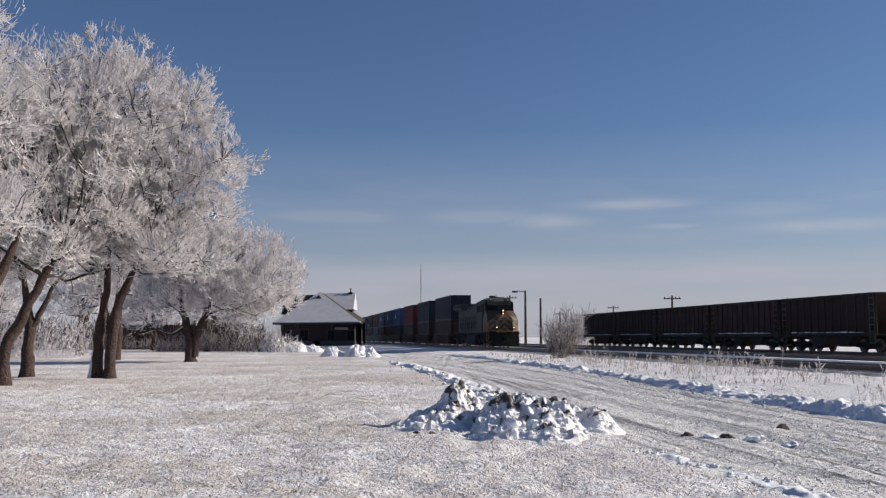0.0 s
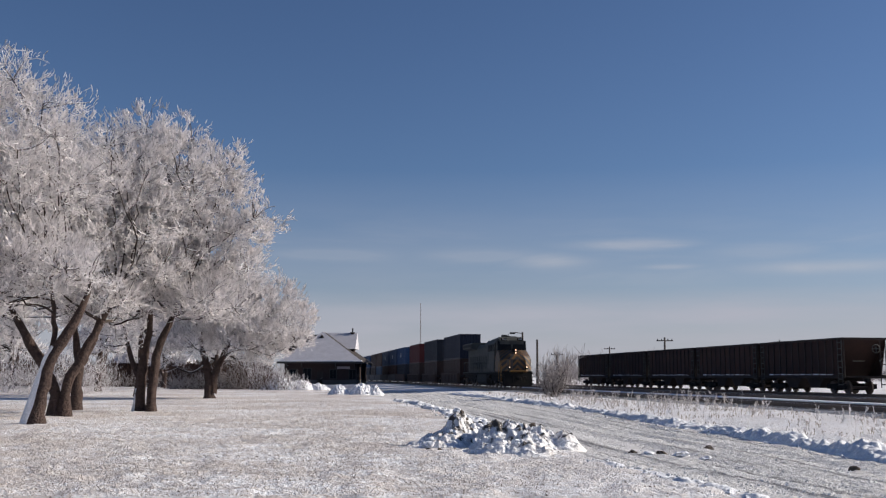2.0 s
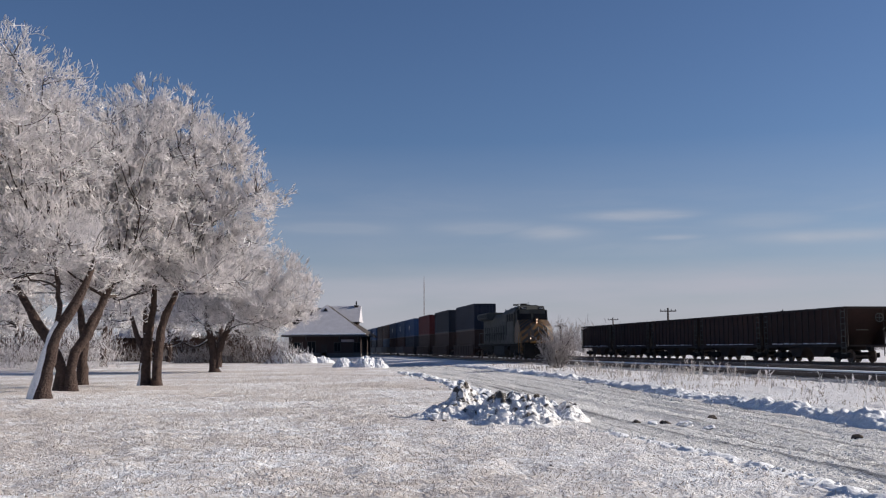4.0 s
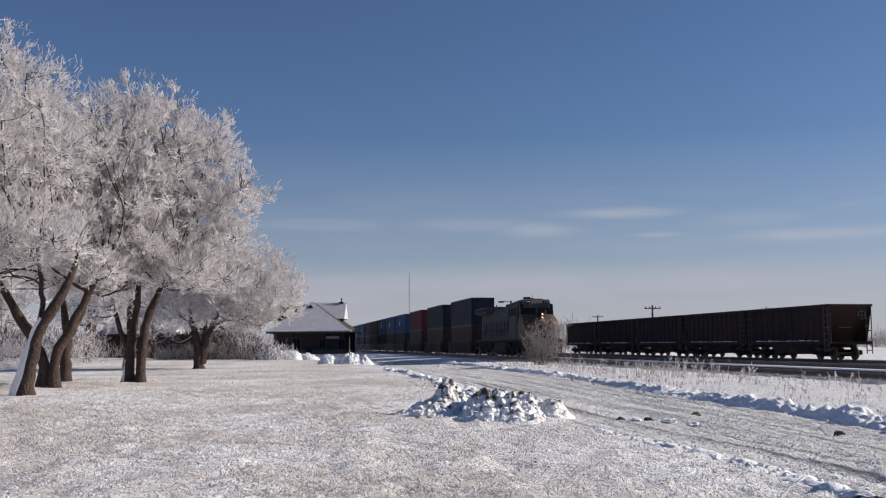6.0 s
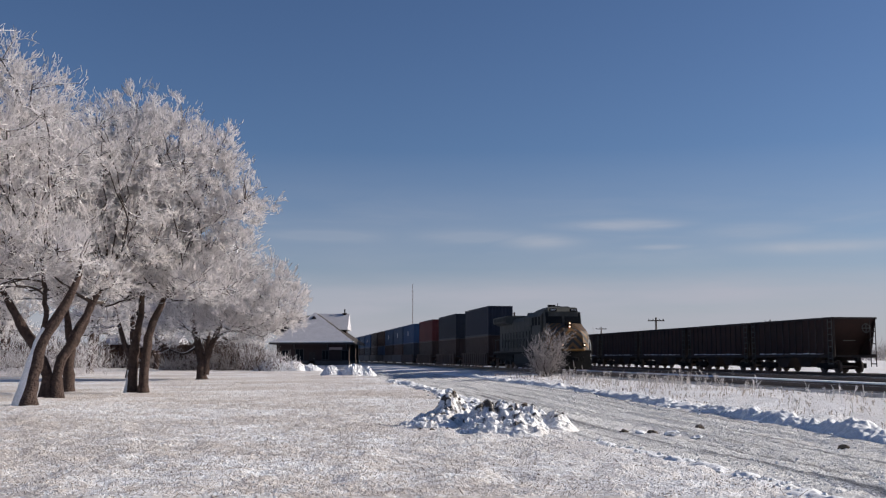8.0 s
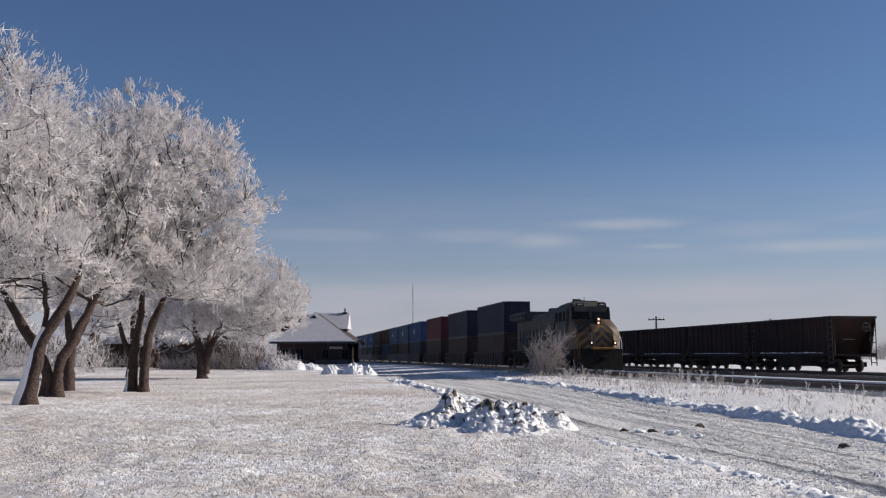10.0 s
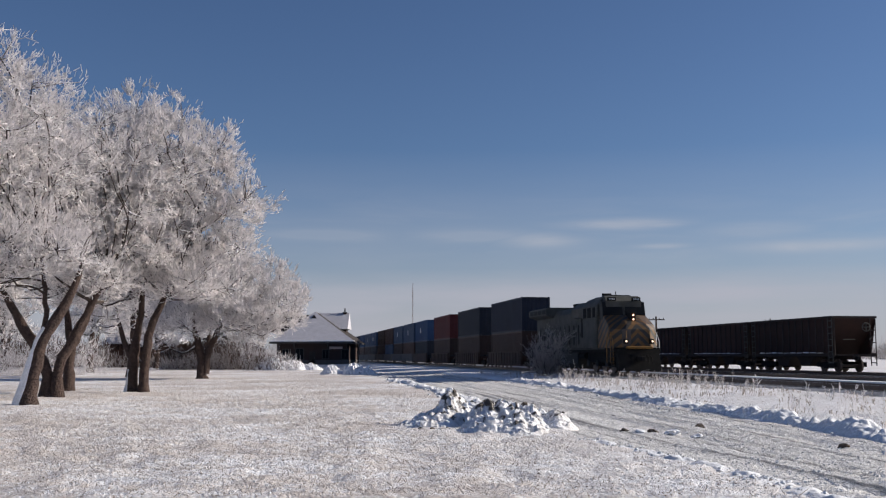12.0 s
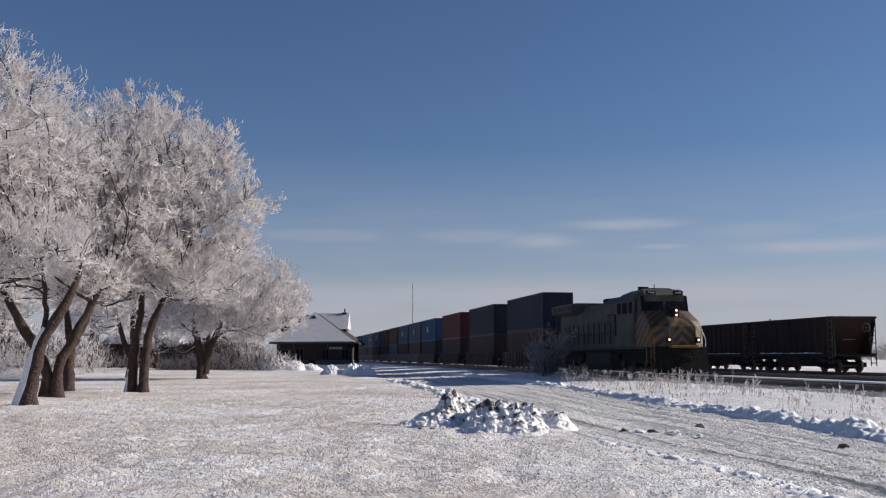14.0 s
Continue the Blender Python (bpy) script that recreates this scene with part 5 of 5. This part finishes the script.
        part("number_bar", boxes(*[(-2.616, -2.608, *sorted((s * (0.62 + 0.1 * k), s * (0.68 + 0.1 * k))), 4.36, 4.44) for k in range(4)]), WHITE, nb)
        # the sun on the far-side mirror is put in as white paint
        part("mirror", boxes((-3.42, -3.22, *sorted((s * 1.42, s * 1.48)), 3.4, 4.05), bevel=0.01), WHITE if s > 0 else DARK_GREY, cab)
        for x0, x1 in ((-6.15, -5.6), (-5.25, -4.6), (-4.15, -3.65)):
            p = part("side_window", boxes((x0, x1, *sorted((s * 1.552, s * 1.585)), 3.35, 3.95), bevel=0.004), GLASS, cab)
    part("cab_door", boxes((-4.15, -3.5, -1.575, -1.553, 1.7, 3.75), bevel=0.005), GREY, cab)
    part("roof_unit", boxes((-5.7, -5.0, -0.4, 0.4, 4.69, 4.79), bevel=0.03), DARK_GREY, cab, "low air conditioner on the roof")
    part("antenna", rods(0.025, [(-4.2, 0.0, 4.68), (-4.2, 0, 4.95)]), BLACK, cab)
    part("horn", boxes((-6.1, -5.9, -0.3, 0.3, 4.7, 4.92), bevel=0.02), BLACK, cab)
    cab.matrix_basis = pose(-0.7, 0, 0)
    # nose: chamfered in plan, sloping back to the windshield, painted in chevrons
    def ring(z, front, mid, back, half, wide):
        return [(back, -wide, z), (mid, -wide, z), (front, -half, z), (front, half, z), (mid, wide, z), (back, wide, z)]
    rings = [ring(1.52, -0.95, -1.75, -4.1, 0.8, 1.5), ring(2.55, -1.0, -1.85, -4.1, 0.78, 1.5), ring(2.85, -1.2, -2.1, -4.1, 0.62, 1.46), ring(3.42, -2.55, -3.25, -4.1, 0.5, 1.36)]
    g = bmesh.new()
    vs = [[g.verts.new(p) for p in r] for r in rings]
    for a, b in zip(vs, vs[1:]):
        for k in range(6):
            g.faces.new((a[k], a[(k + 1) % 6], b[(k + 1) % 6], b[k]))
    g.faces.new(vs[0]), g.faces.new(vs[-1])
    bmesh.ops.recalc_face_normals(g, faces=g.faces)
    bmesh.ops.bevel(g, geom=list(g.edges), offset=0.03, segments=2, affect="EDGES")
    nose = part("nose", g, chevron_paint(), t, "short hood in yellow and dark chevrons")
    lamp_box = part("headlight_box", boxes((-2.6, -1.7, -0.16, 0.16, 2.95, 3.56), bevel=0.02), BLACK, nose)
    for z in (3.15, 3.39):
        # a red disc behind each lens paints its halo
        part("headlight_rim", rods(0.105, [(-1.71, 0, z), (-1.688, 0, z)], sides=16), LAMP_HALO, lamp_box)
        part("headlight", rods(0.05, [(-1.7, 0, z), (-1.675, 0, z)], sides=14), LAMP_ON, lamp_box, "lit headlight lens")
    part("nose_door", boxes((-0.958, -0.935, -0.62, -0.05, 1.62, 2.5), bevel=0.004), chevron_paint(), nose)
    part("grab_rail", rods(0.02, [(-0.9, -0.75, 1.7), (-0.9, -0.75, 2.5)]), YELLOW, nose)
    part("grab_rail", rods(0.02, [(-0.9, 0.75, 1.7), (-0.9, 0.75, 2.5)]), YELLOW, nose)
    for s in (-1, 1):
        b = part("ditch_light_box", boxes((-1.1, -0.72, s * 0.82 - 0.12, s * 0.82 + 0.12, 1.72, 2.0), bevel=0.02), BLACK, t)
        part("ditch_light", rods(0.048, [(-0.73, s * 0.82, 1.87), (-0.70, s * 0.82, 1.87)], sides=14), LAMP_ON, b, "lit ditch light lens")
        part("stairs", boxes(*[(-2.0 + 0.12 * k, -1.25, *sorted((s * 1.3, s * 1.58)), 0.38 + 0.3 * k, 0.44 + 0.3 * k) for k in range(4)]), DARK_GREY, t)
        y = s * 1.52
        # front and step rails: yellow; on the far side white, painted as sunlit
        part("front_handrail", rods(0.026, [(-2.1, s * 1.46, 2.75), (-1.3, s * 1.46, 1.9), (-1.3, s * 1.46, 0.55)], [(-1.75, s * 1.46, 2.35), (-1.75, s * 1.46, 0.6)]), YELLOW if s < 0 else WHITE, t)
        part("step_handrail", rods(0.024, [(-2.3, y, 0.6), (-2.3, y, 1.9), (-2.0, y, 2.4)]), YELLOW if s < 0 else WHITE, t)
        posts = [[(x, y, 1.5), (x, y, 2.5)] for x in np.arange(-20.5, -8.4, 1.75)]
        part("walkway_handrail", rods(0.022, [(-20.8, y, 2.5), (-8.3, y, 2.5)], *posts), GREY, t)
    part("nose_door", boxes((-0.949, -0.93, -1.0, -0.45, 1.6, 2.55), bevel=0.004), BROWN_STRIPE, nose)
    # a little taller overall than drawn above
    for o in t.children_recursive:
        if o.name.split(".")[0] != "wheelset":
            for v in o.data.vertices:
                v.co.z = 1.3 + (v.co.z - 1.3) * 1.06 if v.co.z > 1.3 else v.co.z


build_locomotive()


def build_hopper(s):
    t = thing("hopper_car", rail_pose(s, YARD_P, RAIL_Z), "rusty open-top hopper car with ribbed sides, parked", "rail car", "parked hopper cars")
    L, W, top, sill = 11.5, 1.5, 3.62, 1.22
    part("side_sheet", prism([(-L + 0.6, sill), (-0.62, sill), (-0.03, top - 0.14), (-L + 0.03, top - 0.14)], "y", -W, -W + 0.03), RUST, t)
    part("side_sheet", prism([(-L + 0.6, sill), (-0.62, sill), (-0.03, top - 0.14), (-L + 0.03, top - 0.14)], "y", W - 0.03, W), RUST, t)
    for a, b, c in ((-0.04, -2.0, 0.04), (-L + 0.04, -L + 2.0, -0.04)):
        part("end_slope_sheet", prism([(a, top - 0.14), (b, sill), (b - c, sill - 0.04), (a - c, top - 0.14)], "y", -W + 0.03, W - 0.03), RUST, t)
    part("top_rail", boxes((-L, 0, -W - 0.08, -W + 0.06, top - 0.14, top), (-L, 0, W - 0.06, W + 0.08, top - 0.14, top), (-0.12, 0, -W + 0.06, W - 0.06, top - 0.14, top), (-L, -L + 0.12, -W + 0.06, W - 0.06, top - 0.14, top), bevel=0.015), SOOT, t)
    part("side_sill", boxes((-L + 0.1, -0.1, -W - 0.06, -W + 0.12, sill - 0.22, sill), (-L + 0.1, -0.1, W - 0.12, W + 0.06, sill - 0.22, sill), (-L, 0, -0.25, 0.25, 0.8, 1.05), bevel=0.01), SOOT, t)
    part("sill_frost", boxes(*[(-1.25 - k * 0.9 - 0.78, -1.25 - k * 0.9 - 0.12, -W - 0.06, -W - 0.002, sill + 0.002, sill + 0.03 + 0.045 * ((k * 7) % 5) / 4) for k in range(10)]), SNOW, t, "thin line of snow on the sill")
    load = prism([(-L + 1.0, top - 0.6), (-1.0, top - 0.6), (-2.5, top - 0.25), (-L / 2, top - 0.12), (-L + 2.5, top - 0.25)], "y", -W + 0.035, W - 0.035)
    part("load", load, SOOT, t, "dark ore load")
    rib = part("rib", boxes((-0.05, 0.05, -W - 0.07, -W - 0.002, sill + 0.04, top - 0.15)), SOOT, t)
    rib.matrix_basis = pose(-1.25, 0, 0)
    for k in range(1, 11):
        share(rib, pose(-1.25 - k * 0.9, 0, 0))
    bay = prism([(-1.4, sill), (1.4, sill), (0.5, 0.35), (-0.5, 0.35)], "y", -1.2, 1.2)
    b = part("discharge_bay", bay, SOOT, t)
    b.matrix_basis = pose(-L / 2 - 1.5, 0, 0)
    share(b, pose(-L / 2 + 1.5, 0, 0))
    for x in (-1.75, -L + 1.75):
        bogie(t, x, 1.7, 0.42, None)
    for x, e in ((0.0, -1), (-L, 1)):
        part("end_platform", boxes((min(x, x + e * 1.3), max(x, x + e * 1.3), -1.3, 1.3, 1.06, 1.14)), SOOT, t)
        part("end_ladder", rods(0.032, *[[(x + e * 0.03, 1.08, z), (x + e * 0.03, 1.46, z)] for z in (0.6, 1.1, 1.9, 2.7)], *[[(x + e * 0.03, y, 0.4), (x + e * 0.03, y, top - 0.14)] for y in (1.08, 1.46)]), SOOT, t)
        for y in (-1.42,):
            part("corner_post", rods(0.045, [(x + e * 0.08, y, 1.1), (x + e * 0.08, y, top - 0.14)]), SOOT, t)
        part("coupler", boxes((min(x, x - e * 0.35), max(x, x - e * 0.35), -0.14, 0.14, 0.75, 1.0), bevel=0.02), BLACK, t)
        lad = rods(0.03, *[[(x + e * 0.12, -1.55, z), (x + e * 0.62, -1.55, z)] for z in (0.6, 0.95, 1.3, 1.7, 2.1, 2.5, 2.9, 3.3)], [(x + e * 0.12, -1.55, 0.55), (x + e * 0.12, -1.55, 3.5)], [(x + e * 0.62, -1.55, 0.55), (x + e * 0.62, -1.55, 3.5)])
        part("ladder", lad, GREY, t)
    part("brake_wheel", rods(0.03, *[[(0.14, 0.7 + 0.28 * math.cos(a), 2.9 + 0.28 * math.sin(a)), (0.14, 0.7 + 0.28 * math.cos(a + 0.63), 2.9 + 0.28 * math.sin(a + 0.63))] for a in np.arange(0, 6.2, 0.63)], [(0.14, 0.7, 2.9), (-0.3, 0.7, 2.9)], [(0.14, 0.42, 2.9), (0.14, 0.98, 2.9)], [(0.14, 0.7, 2.62), (0.14, 0.7, 3.18)]), GREY, t)
    part("grab_iron", rods(0.025, [(0.1, -0.9, 2.1), (0.1, -0.1, 2.1)], [(0.1, 0.9, 2.1), (0.1, 1.3, 2.4)]), GREY, t)
    return t


first = build_hopper(61.0)
for k in range(1, 5):
    copy_thing(first, rail_pose(61.0 + k * 12.05, YARD_P, RAIL_Z))


# ---- what moves ----
SPEED = 3.40


def motions():
    times = [0.0, 0.1, 0.3] + [float(k) for k in range(1, 14)] + [13.7, 13.9, 14.0]
    for ob, s, z in RUNNING:
        walk(ob, [(t, rail_pose(s + SPEED * (14.0 - t), TRACK_P, RAIL_Z + z)) for t in times])
    ticks = [0.0, 0.07] + [0.2 * k for k in range(1, 70)] + [13.93, 14.0]
    for ob, x, r in TURNING:
        walk(ob, [(t, pose(x, 0, r, 0, math.degrees(SPEED * t / r), 0)) for t in ticks])


motions()
